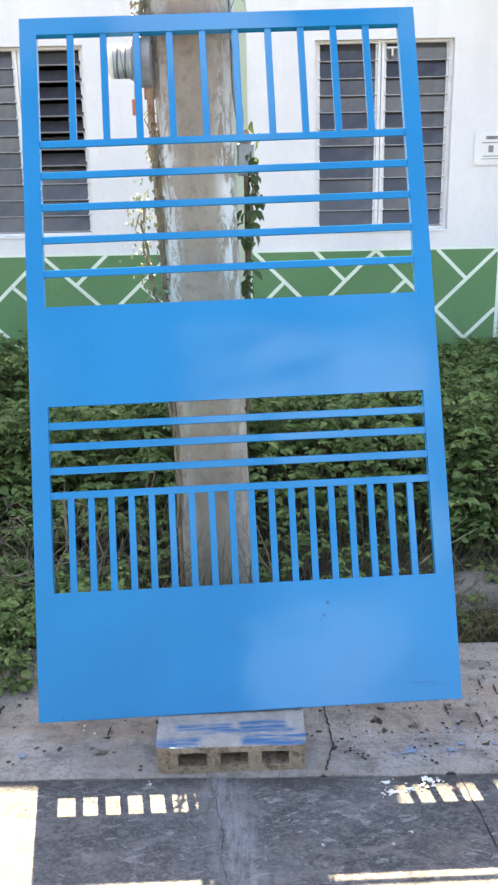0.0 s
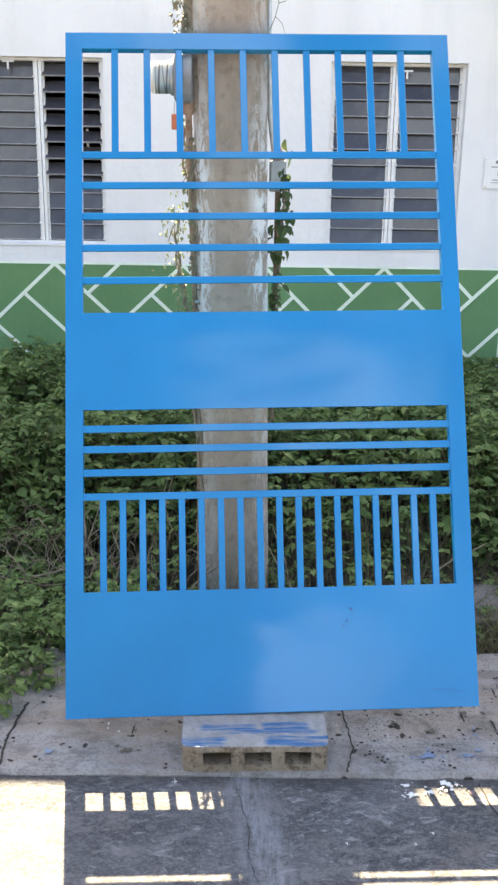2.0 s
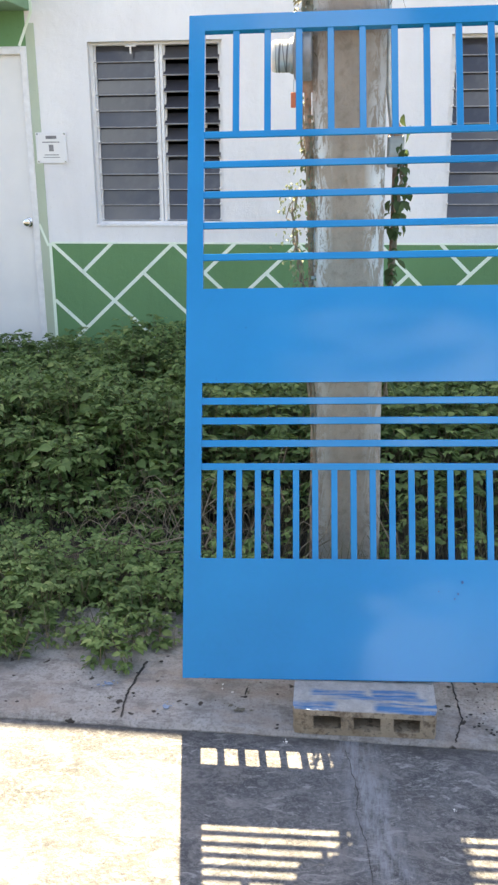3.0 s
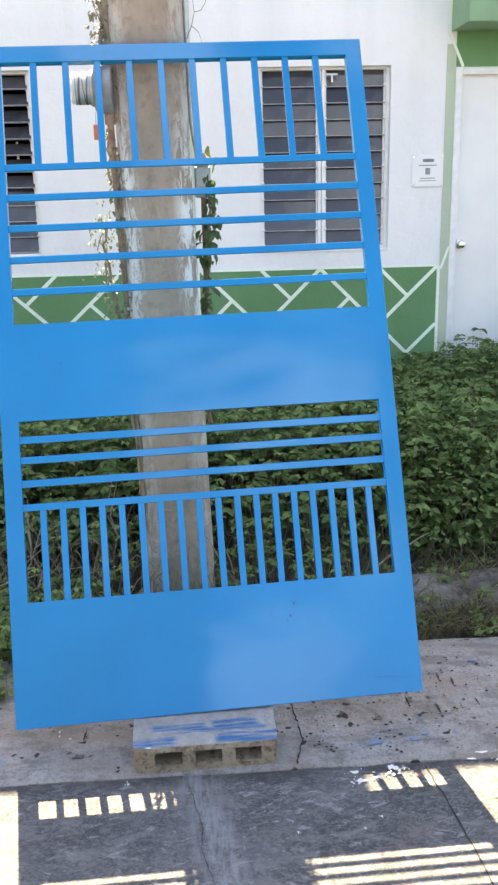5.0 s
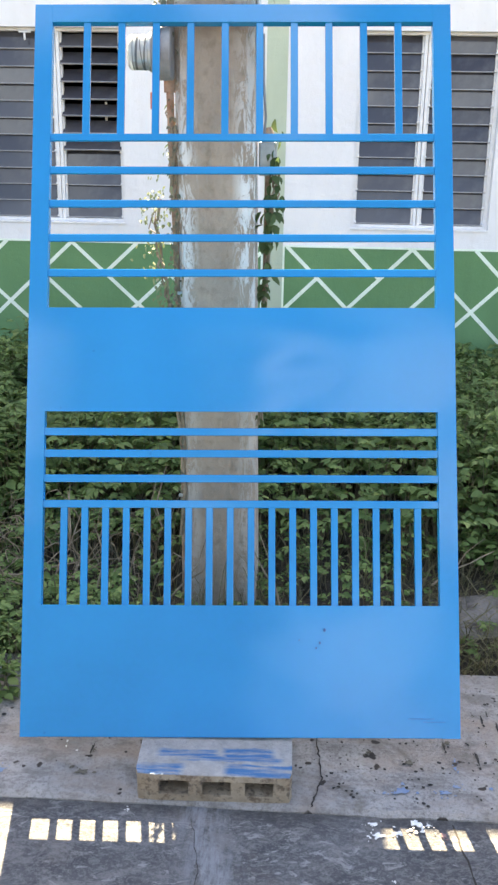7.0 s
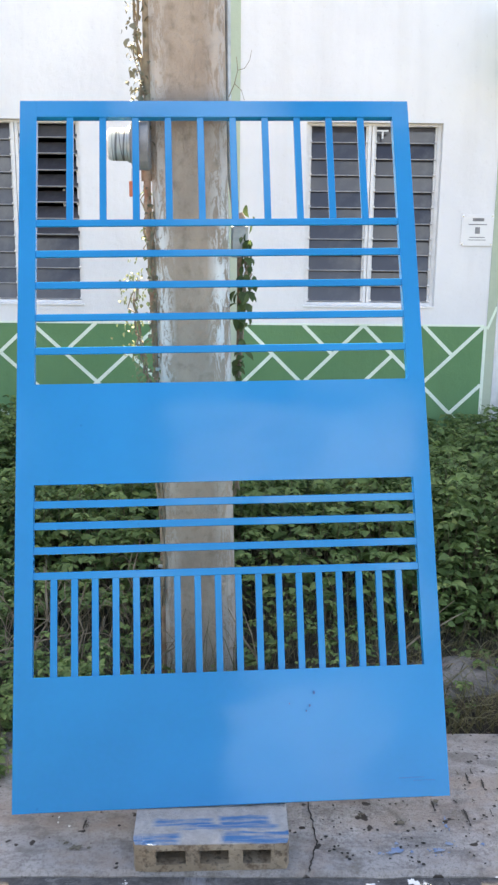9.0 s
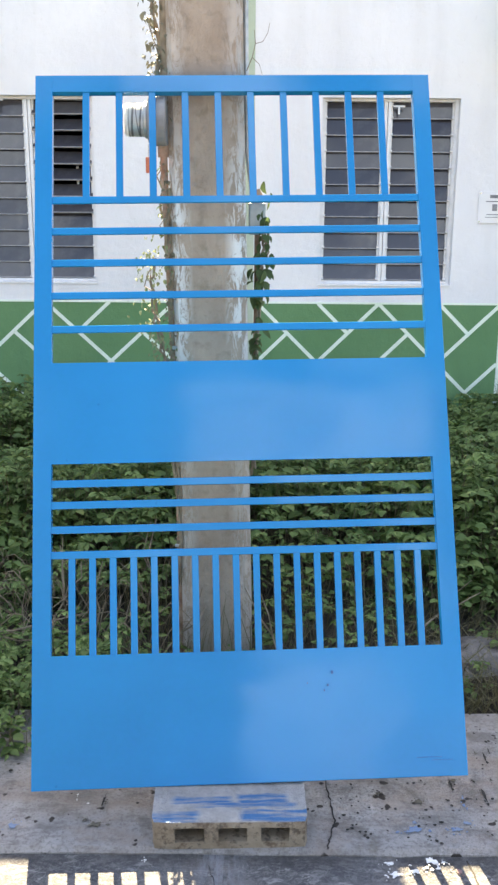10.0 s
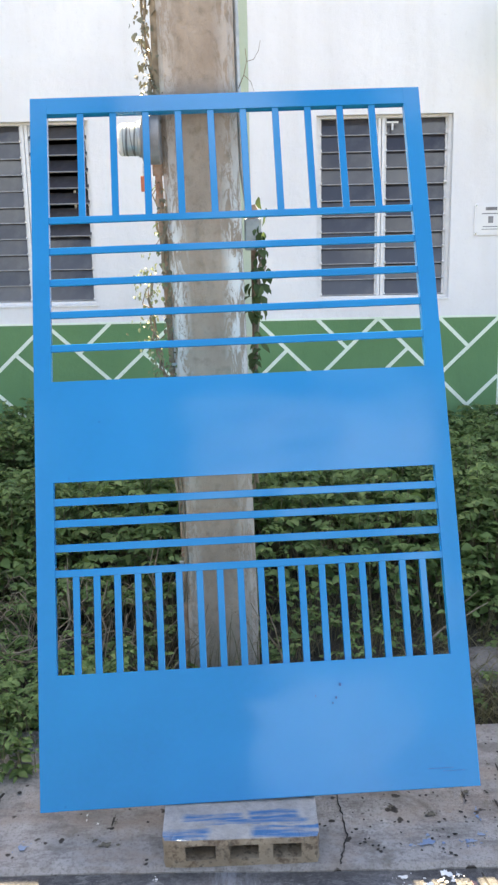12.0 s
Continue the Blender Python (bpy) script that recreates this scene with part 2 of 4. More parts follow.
BLUE = blue_paint()
WHITE = plaster("white_wall_paint", (0.74, 0.74, 0.75), (0.82, 0.82, 0.82), (0.55, 0.54, 0.51), 0.18)
GREEN = plaster("green_wall_paint", (0.108, 0.238, 0.102), (0.135, 0.278, 0.124), (0.07, 0.14, 0.065), 0.25)
# lighter copy of the wall green: light bounced onto the canopy put into colour
CANOPY = plaster("bounce_lit_green_paint", (0.20, 0.335, 0.195), (0.235, 0.375, 0.225), (0.13, 0.22, 0.12), 0.3)
SAGE = plaster("pale_sage_paint", (0.42, 0.49, 0.37), (0.49, 0.56, 0.44), (0.30, 0.36, 0.26), 0.25)
LINE = plaster("white_line_paint", (0.75, 0.86, 0.72), (0.82, 0.90, 0.79), (0.42, 0.52, 0.38), 0.4)
KERB, ROAD, POLE, BLOCK, SOIL = kerb_concrete(), road_surface(), pole_concrete(), block_concrete(), soil()
LEAF = leafy("weed_leaf", (0.056, 0.100, 0.030), (0.225, 0.325, 0.098), (0.36, 0.40, 0.15), 0.30)
DRY = leafy("dry_vine_leaf", (0.11, 0.10, 0.065), (0.22, 0.21, 0.14), (0.34, 0.33, 0.20), 0.12)
IVY = leafy("vine_leaf", (0.05, 0.085, 0.03), (0.15, 0.20, 0.075), (0.42, 0.40, 0.20), 0.4)
PALE = leafy("pale_vine_leaf", (0.12, 0.15, 0.065), (0.30, 0.33, 0.17), (0.52, 0.52, 0.38), 0.25)
GRASS = leafy("grass_blade", (0.075, 0.075, 0.035), (0.23, 0.20, 0.105), (0.40, 0.34, 0.22))
STEM = simple("weed_stem", (0.10, 0.085, 0.05), (0.19, 0.16, 0.09), 0.8)
TWIG = simple("dry_twig", (0.16, 0.12, 0.08), (0.30, 0.24, 0.17), 0.9)
ALU = simple("white_aluminium", (0.70, 0.70, 0.70), (0.79, 0.79, 0.79), 0.4)
GLASS = louvre_glass()
EDGE = simple("ground_glass_edge", (0.24, 0.235, 0.24), (0.34, 0.335, 0.34), 0.4)
# near-black colour stands in for the shade inside the closed rooms
DARK = simple("near_black_room_shade", (0.035, 0.033, 0.032), (0.06, 0.055, 0.052), 0.9)
# nearly black, so that the sunlit backdrop still mirrors dark in the gate
SHADE = simple("dark_reflection_backdrop", (0.030, 0.034, 0.030), (0.055, 0.058, 0.050), 0.95, 0.0, 3, 0.003)
STEEL = simple("galvanised_steel", (0.36, 0.37, 0.37), (0.52, 0.53, 0.53), 0.45, 0.6)
GREY = simple("grey_enamel_metal", (0.30, 0.31, 0.31), (0.42, 0.42, 0.41), 0.5, 0.2)
SOCKET = simple("dull_grey_metal", (0.20, 0.20, 0.205), (0.29, 0.29, 0.29), 0.55, 0.1)
RUST = simple("rusty_pipe", (0.21, 0.12, 0.075), (0.36, 0.25, 0.18), 0.85, 0.0, 30, 0.002)
RED = simple("red_plastic_tag", (0.50, 0.10, 0.04), (0.60, 0.16, 0.07), 0.5)
CHROME = simple("chrome", (0.68, 0.68, 0.68), (0.75, 0.75, 0.75), 0.12, 1.0)
DOORP = simple("white_door_paint", (0.74, 0.74, 0.74), (0.80, 0.80, 0.79), 0.45, 0.0, 3)
INK = simple("grey_ink", (0.16, 0.16, 0.17), (0.26, 0.26, 0.27), 0.6)
ACRYL = simple("clear_backed_acrylic", (0.76, 0.77, 0.78), (0.82, 0.82, 0.83), 0.12, 0.0, 5)
CRACK = simple("dark_crack_fill", (0.016, 0.015, 0.013), (0.045, 0.04, 0.035), 1.0)
STAIN = simple("brown_dirt", (0.07, 0.06, 0.045), (0.15, 0.135, 0.10), 1.0, 0.0, 90)
SCUFF = simple("scuffed_blue_paint", (0.006, 0.10, 0.30), (0.01, 0.13, 0.36), 0.5)
CHIP = simple("chipped_blue_paint", (0.01, 0.07, 0.20), (0.02, 0.10, 0.27), 0.6)
RUBBLE = simple("grey_rubble", (0.06, 0.055, 0.05), (0.19, 0.175, 0.16), 0.95, 0.0, 12, 0.01)
SPLASH_BLUE = simple("dried_blue_paint", (0.10, 0.175, 0.32), (0.21, 0.255, 0.33), 0.6, 0.0, 50)
SPLASH_WHITE = simple("dried_white_paint", (0.62, 0.61, 0.58), (0.76, 0.75, 0.73), 0.6, 0.0, 50)
SPLASH_RED = simple("dried_red_paint", (0.22, 0.12, 0.11), (0.30, 0.20, 0.18), 0.7, 0.0, 50)
DOME = clear("meter_glass", (0.93, 0.95, 0.96))
DIAL = simple("meter_face", (0.62, 0.63, 0.64), (0.70, 0.71, 0.72), 0.4, 0.3)


# ---- mesh helpers ----
def mesh_of(name, bm, *mats):
    me = bpy.data.meshes.new(name)
    bm.to_mesh(me)
    bm.free()
    for m in mats:
        me.materials.append(m)
    return me


def part(name, bm, material, parent=None, label="", smooth=False):
    me = mesh_of(name, bm, material)
    if smooth:
        me.shade_smooth()
        me.set_sharp_from_angle(angle=radians(42))
    ob = new(name, me)
    ob.parent = parent
    return tagged(ob, label)


def setting(ob, label, category):
    return tagged(ob, label, category, kind="structure")


def empty(name, m, label, category, group="", kind=""):
    ob = new(name)
    ob.empty_display_size = 0.1
    ob.matrix_basis = m
    return tagged(ob, label, category, group, kind)


def add_box(bm, lo, hi, bevel=0.0, segments=1):
    c = [(a + b) / 2 for a, b in zip(lo, hi)]
    s = [abs(b - a) for a, b in zip(lo, hi)]
    r = bmesh.ops.create_cube(bm, size=1, matrix=Matrix.LocRotScale(c, None, s))
    if bevel:
        edges = list({e for v in r["verts"] for e in v.link_edges})
        bmesh.ops.bevel(bm, geom=edges, offset=bevel, segments=segments, affect="EDGES", profile=0.5)
    return bm


def box(lo, hi, bevel=0.0, segments=1):
    return add_box(bmesh.new(), lo, hi, bevel, segments)


def add_tube(bm, pts, radius, sides=8, taper=1.0):
    """A round bar along the points."""
    pts = [Vector(q) for q in pts]
    rings = []
    for i, q in enumerate(pts):
        d = (pts[min(i + 1, len(pts) - 1)] - pts[max(i - 1, 0)]).normalized()
        a = d.orthogonal().normalized() if abs(d.z) > 0.9 else d.cross(Vector((0, 0, 1))).normalized()
        if abs(d.z) > 0.9:
            a = (Vector((1, 0, 0)) - d * d.x).normalized()
        b = d.cross(a)
        r = radius * (1 + (taper - 1) * i / max(1, len(pts) - 1))
        rings.append([bm.verts.new(q + (a * math.cos(w) + b * math.sin(w)) * r) for w in (2 * math.pi * j / sides for j in range(sides))])
    for r0, r1 in zip(rings, rings[1:]):
        for j in range(sides):
            bm.faces.new((r0[j], r0[(j + 1) % sides], r1[(j + 1) % sides], r1[j]))
    bm.faces.new(rings[0][::-1])
    bm.faces.new(rings[-1])
    return bm


def tube(pts, radius, sides=8, taper=1.0):
    return add_tube(bmesh.new(), pts, radius, sides, taper)


def turned(profile, sides=24):
    """A body of revolution round z from (radius, height) pairs."""
    bm = bmesh.new()
    rings = [[bm.verts.new((r * math.cos(2 * math.pi * j / sides), r * math.sin(2 * math.pi * j / sides), z)) for j in range(sides)] for r, z in profile]
    for a, b in zip(rings, rings[1:]):
        for j in range(sides):
            bm.faces.new((a[j], a[(j + 1) % sides], b[(j + 1) % sides], b[j]))
    bm.faces.new(rings[0][::-1])
    bm.faces.new(rings[-1])
    return bm


def blot(cx, cy, z, radius, rng, stretch=1.0, turn=0.0, points=22, rise=None):
    """A thin flat splash with an uneven edge."""
    bm = bmesh.new()
    ring = []
    seed = rng.uniform(0, 90)
    for j in range(points):
        w = 2 * math.pi * j / points
        r = radius * (0.85 + 0.75 * noise.noise((1.6 * math.cos(w) + seed, 1.6 * math.sin(w), seed)) + rng.uniform(-0.16, 0.16))
        u, v = r * math.cos(w) * stretch, r * math.sin(w)
        x, y = cx + u * math.cos(turn) - v * math.sin(turn), cy + u * math.sin(turn) + v * math.cos(turn)
        ring.append(bm.verts.new((x, y, (rise(x, y) if rise else 0) + z)))
    bm.faces.new(ring)
    r = bmesh.ops.extrude_face_region(bm, geom=bm.faces[:])
    bmesh.ops.translate(bm, verts=[v for v in r["geom"] if isinstance(v, bmesh.types.BMVert)], vec=(0, 0, 0.0012))
    bmesh.ops.recalc_face_normals(bm, faces=bm.faces[:])
    return bm


LEAF_SHAPE = np.array([(0, 0, 0), (-0.20, 0.18, 0.07), (0.20, 0.18, 0.07), (-0.29, 0.42, 0.10), (0.29, 0.42, 0.10), (0, 0.45, 0), (-0.18, 0.74, 0.02), (0.18, 0.74, 0.02), (0, 1.0, -0.18)])
LEAF_FACES = np.array([(0, 5, 1), (0, 2, 5), (1, 5, 3), (2, 4, 5), (3, 5, 6), (5, 4, 7), (5, 7, 8), (6, 5, 8)])


def leaf_mesh(name, places, ways, sizes, rng, droop=0.25):
    """Leaves as folded blades at the places, pointing along the ways."""
    n = len(places)
    ways = ways + rng.normal(0, 0.12, ways.shape) - np.array([0, 0, droop])
    d = ways / np.linalg.norm(ways, axis=1)[:, None]
    up = np.array([0, 0, 1.0]) + rng.normal(0, 0.35, (n, 3))
    s = np.cross(d, up)
    s /= np.linalg.norm(s, axis=1)[:, None]
    u = np.cross(s, d)
    wide = rng.uniform(0.75, 1.35, n)[:, None, None]
    L = LEAF_SHAPE[None]
    v = places[:, None] + sizes[:, None, None] * (L[..., 0:1] * s[:, None] * wide + L[..., 1:2] * d[:, None] + L[..., 2:3] * u[:, None])
    f = (LEAF_FACES[None] + (np.arange(n) * len(LEAF_SHAPE))[:, None, None]).reshape(-1, 3)
    me = bpy.data.meshes.new(name)
    me.from_pydata(v.reshape(-1, 3).tolist(), [], f.tolist())
    me.shade_smooth()
    return me


def stick_mesh(name, starts, ends, radius):
    """Thin three-sided stalks."""
    n = len(starts)
    w = 2 * np.pi * np.arange(3) / 3
    ring = np.stack([np.cos(w), np.sin(w), np.zeros(3)], 1) * radius
    v = np.concatenate([starts[:, None] + ring[None], ends[:, None] + ring[None] * 0.5], 1)
    f = np.array([(0, 1, 4, 3), (1, 2, 5, 4), (2, 0, 3, 5)])
    f = (f[None] + (np.arange(n) * 6)[:, None, None]).reshape(-1, 4)
    me = bpy.data.meshes.new(name)
    me.from_pydata(v.reshape(-1, 3).tolist(), [], f.tolist())
    return me


# ---- ground, road and kerb ----
KERB_FRONT, KERB_BACK = -1.905, -1.28


def kerb_z(x, y):
    """The height of the kerb's worn top."""
    s = min(1.0, max(0.0, (y - KERB_FRONT) / (KERB_BACK - KERB_FRONT)))
    return 0.002 + 0.024 * s + 0.007 * min(1.0, max(0.0, (y + 1.590) / 0.018))


ROAD_Z = -0.012
SOIL_Z = 0.0
bm = bmesh.new()
bmesh.ops.create_grid(bm, x_segments=8, y_segments=8, size=400, matrix=Matrix.Translation((0, 0, -0.06)))
ground = setting(part("ground", bm, SOIL), "dark bare soil that reaches the horizon", "ground")
bm = bmesh.new()
add_box(bm, (-60, -9.0, -0.2), (60, KERB_FRONT + 0.02, ROAD_Z))
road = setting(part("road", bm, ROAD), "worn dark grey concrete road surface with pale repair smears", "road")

bm = bmesh.new()
xs = np.concatenate([[-60, -20, -8], np.linspace(-3.4, 3.4, 86), [8, 20, 60]])
prof = [(KERB_FRONT, -0.15), (KERB_FRONT, -0.008), (KERB_FRONT + 0.012, 0.002), (-1.75, None), (-1.592, None), (-1.570, None), (-1.42, None), (KERB_BACK - 0.012, None), (KERB_BACK, 0.024), (KERB_BACK, -0.15)]
rows_ = []
for x in xs:
    row = []
    for y, z in prof:
        wob = 0.006 * noise.noise((x * 5, y * 9, 0)) + 0.003 * noise.noise((x * 17, y * 5, 3))
        row.append(bm.verts.new((x, y + wob, (kerb_z(x, y) if z is None else z) + 0.4 * wob)))
    rows_.append(row)
for a, b in zip(rows_, rows_[1:]):
    for j in range(len(prof) - 1):
        bm.faces.new((a[j], b[j], b[j + 1], a[j + 1]))
bmesh.ops.recalc_face_normals(bm, faces=bm.faces[:])
kerb = setting(part("pavement", bm, KERB), "narrow grey concrete kerb strip spotted with paint and dirt", "kerb")

bm = bmesh.new()
nx, ny = 90, 56
grid = [[None] * ny for _ in range(nx)]


def soil_z(x, y):
    return SOIL_Z + 0.030 * noise.noise((x * 1.7, y * 1.7, 5)) + 0.012 * noise.noise((x * 7, y * 7, 2)) + 0.02 * min(1, max(0, (y + 1.2) / 1.5))


for i in range(nx):
    for j in range(ny):
        x, y = -4.5 + 9.0 * i / (nx - 1), KERB_BACK - 0.01 + (2.19 - KERB_BACK) * j / (ny - 1)
        grid[i][j] = bm.verts.new((x, y, soil_z(x, y)))
for i in range(nx - 1):
    for j in range(ny - 1):
        bm.faces.new((grid[i][j], grid[i + 1][j], grid[i + 1][j + 1], grid[i][j + 1]))
verge = setting(part("verge", bm, SOIL, smooth=True), "strip of dark earth with dead litter before the house", "soil")

# ---- the house front ----
WALL = 2.187
DEEP = WALL + 0.15
TOP = 5.10
WZ0, WZ1 = 1.11, 2.278
WIN = [(-1.954, -1.060), (0.400, 1.2745)]
DADO = 0.985
DOORS = [(1.722, 2.560), (-3.226, -2.388)]
DOORZ0, DOORZ1 = 0.10, 2.235
BASE = -0.1


def wall_with_holes(x0, x1, z0, z1, holes):
    bm = bmesh.new()
    cuts = sorted(holes)
    x = x0
    for a, b, lo, hi in cuts:
        add_box(bm, (x, WALL, z0), (a, DEEP, z1))
        if lo > z0:
            add_box(bm, (a, WALL, z0), (b, DEEP, lo))
        add_box(bm, (a, WALL, hi), (b, DEEP, z1))
        x = b
    add_box(bm, (x, WALL, z0), (x1, DEEP, z1))
    return bm


setting(part("wall_front", wall_with_holes(-9, 6, BASE, TOP, [(a, b, WZ0, WZ1) for a, b in WIN] + [(a, b, DOORZ0, DOORZ1) for a, b in DOORS]), WHITE),
                     "white plastered house front, two storeys high", "house wall")
bm = bmesh.new()
add_box(bm, (-9, DEEP, BASE), (-8.85, DEEP + 4.0, TOP))
add_box(bm, (5.85, DEEP, BASE), (6, DEEP + 4.0, TOP))
add_box(bm, (-9, DEEP + 4.0, BASE), (6, DEEP + 4.15, TOP))
# unseen room shell; the darkness behind the slats is put into its colour
setting(part("wall_back", bm, DARK), "plain walls that close the rooms of the house, coloured near black for shade", "house wall")
setting(part("ceiling", box((-8.85, DEEP, 2.75), (5.85, DEEP + 4.0, 2.87)), DARK), "plain room ceiling, coloured near black for shade", "ceiling")
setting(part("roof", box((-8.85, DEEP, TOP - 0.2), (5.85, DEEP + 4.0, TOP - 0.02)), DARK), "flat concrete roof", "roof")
setting(part("floor", box((-8.85, DEEP, BASE), (5.85, DEEP + 4.0, BASE + 0.14)), DARK), "plain room floor, coloured near black for shade", "floor")

# unseen block added on the roof edge to cut some sun slits off the road
setting(part("party_wall", box((-0.488, WALL + 0.003, TOP), (-0.225, DEEP + 4.0, 5.31)), WHITE), "unseen white block added above the roof to keep sun off part of the road", "parapet")

# added unseen behind the camera: darkens the left of the kick panel's reflection
setting(part("wall_across", box((-14, -9.5, -0.1), (0.70, -9.3, 3.6), 0.01), SHADE), "near-black wall added across the road to darken the gate reflection", "wall")

# painted dado, its line pattern and the pale upright bands
bm = bmesh.new()
add_box(bm, (-2.288, WALL - 0.004, BASE), (-0.172, WALL, DADO))
add_box(bm, (-0.018, WALL - 0.004, BASE), (1.622, WALL, DADO))
dado = setting(part("dado", bm, GREEN), "green painted lower wall with white zigzag lines", "painted dado")
DROP = 0.2


def stripe(x0, z0, x1, z1, width=0.024, name="painted_line", parent=None, proud=0.007):
    """A painted white line on the wall as a thin raised strip."""
    d = Vector((x1 - x0, 0, z1 - z0))
    n = Vector((-d.z, 0, d.x)).normalized() * width / 2
    bm = bmesh.new()
    a = [Vector((x0, WALL, z0)) + n, Vector((x0, WALL, z0)) - n, Vector((x1, WALL, z1)) - n, Vector((x1, WALL, z1)) + n]
    front = [bm.verts.new(q + Vector((0, -proud, 0))) for q in a]
    back = [bm.verts.new(q + Vector((0, -0.002, 0))) for q in a]
    bm.faces.new(front)
    for i in range(4):
        bm.faces.new((front[i], back[i], back[(i + 1) % 4], front[(i + 1) % 4]))
    bmesh.ops.recalc_face_normals(bm, faces=bm.faces[:])
    return part(name, bm, LINE, parent)


def lattice(u0, v0, u1, v1, lo, hi, origin, unit):
    """One line in units of the pattern, cut at the ends of its panel."""
    p0, p1 = [origin + u0 * unit, DADO + v0 * DROP], [origin + u1 * unit, DADO + v1 * DROP]
    if p0[0] > p1[0]:
        p0, p1 = p1, p0
    k = (p1[1] - p0[1]) / (p1[0] - p0[0])
    if p0[0] < lo:
        p0 = [lo, p0[1] + k * (lo - p0[0])]
    if p1[0] > hi:
        p1 = [hi, p1[1] + k * (hi - p1[0])]
    if p1[0] - p0[0] > 0.02:
        stripe(*p0, *p1, parent=dado, proud=0.0055 if k < 0 else 0.0068)


for k in range(-4, 9, 4):
    for u0, v0, u1, v1 in ((k, 0, k + 4.4, -4.4), (k, 0, k - 4.4, -4.4), (k + 2, 0, k + 3, -1), (k + 1, -1, k - 1, -3)):
        lattice(u0, v0, u1, v1, -0.018, 1.622, 0.809, 0.2033)
for k in range(-20, 13, 4):
    for u0, v0, u1, v1 in ((k, 0, k - 4.4, -4.4), (k, 0, k + 4.4, -4.4), (k - 2, 0, k - 3, -1), (k - 1, -1, k + 1, -3)):
        lattice(u0, v0, u1, v1, -2.288, -0.172, -1.422, 0.2165)
for x0, x1 in ((-2.288, -0.172), (-0.018, 1.622)):
    stripe(x0, DADO + 0.002, x1, DADO + 0.002, 0.012, parent=dado, proud=0.0078)
setting(part("pilaster_band", box((-0.160, WALL - 0.006, BASE), (-0.030, WALL, TOP)), SAGE), "pale sage green painted band up the white wall", "painted band")
stripe(-0.166, BASE, -0.166, DADO, 0.013, parent=dado, proud=0.008)
stripe(-0.024, BASE, -0.024, DADO, 0.013, parent=dado, proud=0.008)
HALF = 0.419


def entrance(edge, side, number):
    """A house door with its pale band, green lintel and canopy; side is +1 where the door lies towards +x."""
    def span(a, b, y0, y1, z0, z1, bevel=0.0):
        p, q = sorted((edge + side * a, edge + side * b))
        return box((p, y0, z0), (q, y1, z1), bevel)

    setting(part("pilaster_band", span(0.018, 0.078, WALL - 0.006, WALL, BASE, 2.40), SAGE), "pale sage green painted band beside the door", "painted band")
    lean = [(0.009, BASE, 0.009, DADO, 0.02), (0.023, DADO - 0.02, 0.078, 1.115, 0.016), (0.028, 2.47, 0.125, 2.262, 0.018)]
    for a, z0, b, z1, w in lean:
        stripe(edge + side * a, z0, edge + side * b, z1, w, parent=dado, proud=0.0085)
    setting(part("lintel_band", span(0.078, 1.60, WALL - 0.005, WALL, 2.262, 2.475), GREEN), "dark green painted wall over the door", "painted band")
    setting(part("door_canopy", span(0.040, 1.60, 1.805, WALL, 2.475, 2.95, 0.004), CANOPY), "green painted concrete canopy over the house door, colour lightened for bounced light", "canopy")
    stripe(edge + side * 0.030, 2.47, edge + side * 0.030, 2.95, 0.018, parent=dado, proud=0.0085)
    door = empty("door_%d" % number, pose(edge + side * (0.1 + HALF), WALL + 0.03, DOORZ0), "closed plain white house door in a white frame", "door", kind="structure")
    leaf = part("door_leaf", box((-HALF + 0.02, 0.0, 0.0), (HALF - 0.02, 0.04, DOORZ1 - DOORZ0 - 0.02), 0.003), DOORP, door)
    for e in (-1, 1):
        part("door_jamb", box((e * HALF - 0.022, -0.045, 0), (e * HALF + 0.022, 0.06, DOORZ1 - DOORZ0 + 0.022), 0.003), ALU, door)
    part("door_head", box((-HALF + 0.022, -0.044, DOORZ1 - DOORZ0 - 0.022), (HALF - 0.022, 0.06, DOORZ1 - DOORZ0 + 0.021), 0.003), ALU, door)
    knob = turned([(0.030, 0), (0.032, 0.004), (0.026, 0.009), (0.012, 0.012), (0.011, 0.030), (0.022, 0.036), (0.028, 0.050), (0.024, 0.063), (0.010, 0.068)], 20)
    bmesh.ops.transform(knob, matrix=pose(side * (0.060 - HALF), 0, 1.126 - DOORZ0, 90), verts=knob.verts[:])
    part("door_knob", knob, CHROME, leaf, "round chrome knob", True)


# ---- doors ----
entrance(1.622, 1, 1)
entrance(-2.288, -1, 2)


# ---- louvre windows ----
def slat_mesh(width, height, thick=0.006):
    bm = box((-width / 2, -thick / 2, 0.0055), (width / 2, thick / 2, height))
    n = len(bm.faces)
    add_box(bm, (-width / 2, -thick / 2 - 0.002, 0), (width / 2, thick / 2, 0.0055))
    for f in list(bm.faces)[n:]:
        f.material_index = 1
    me = mesh_of("slat", bm, GLASS, EDGE)
    return me


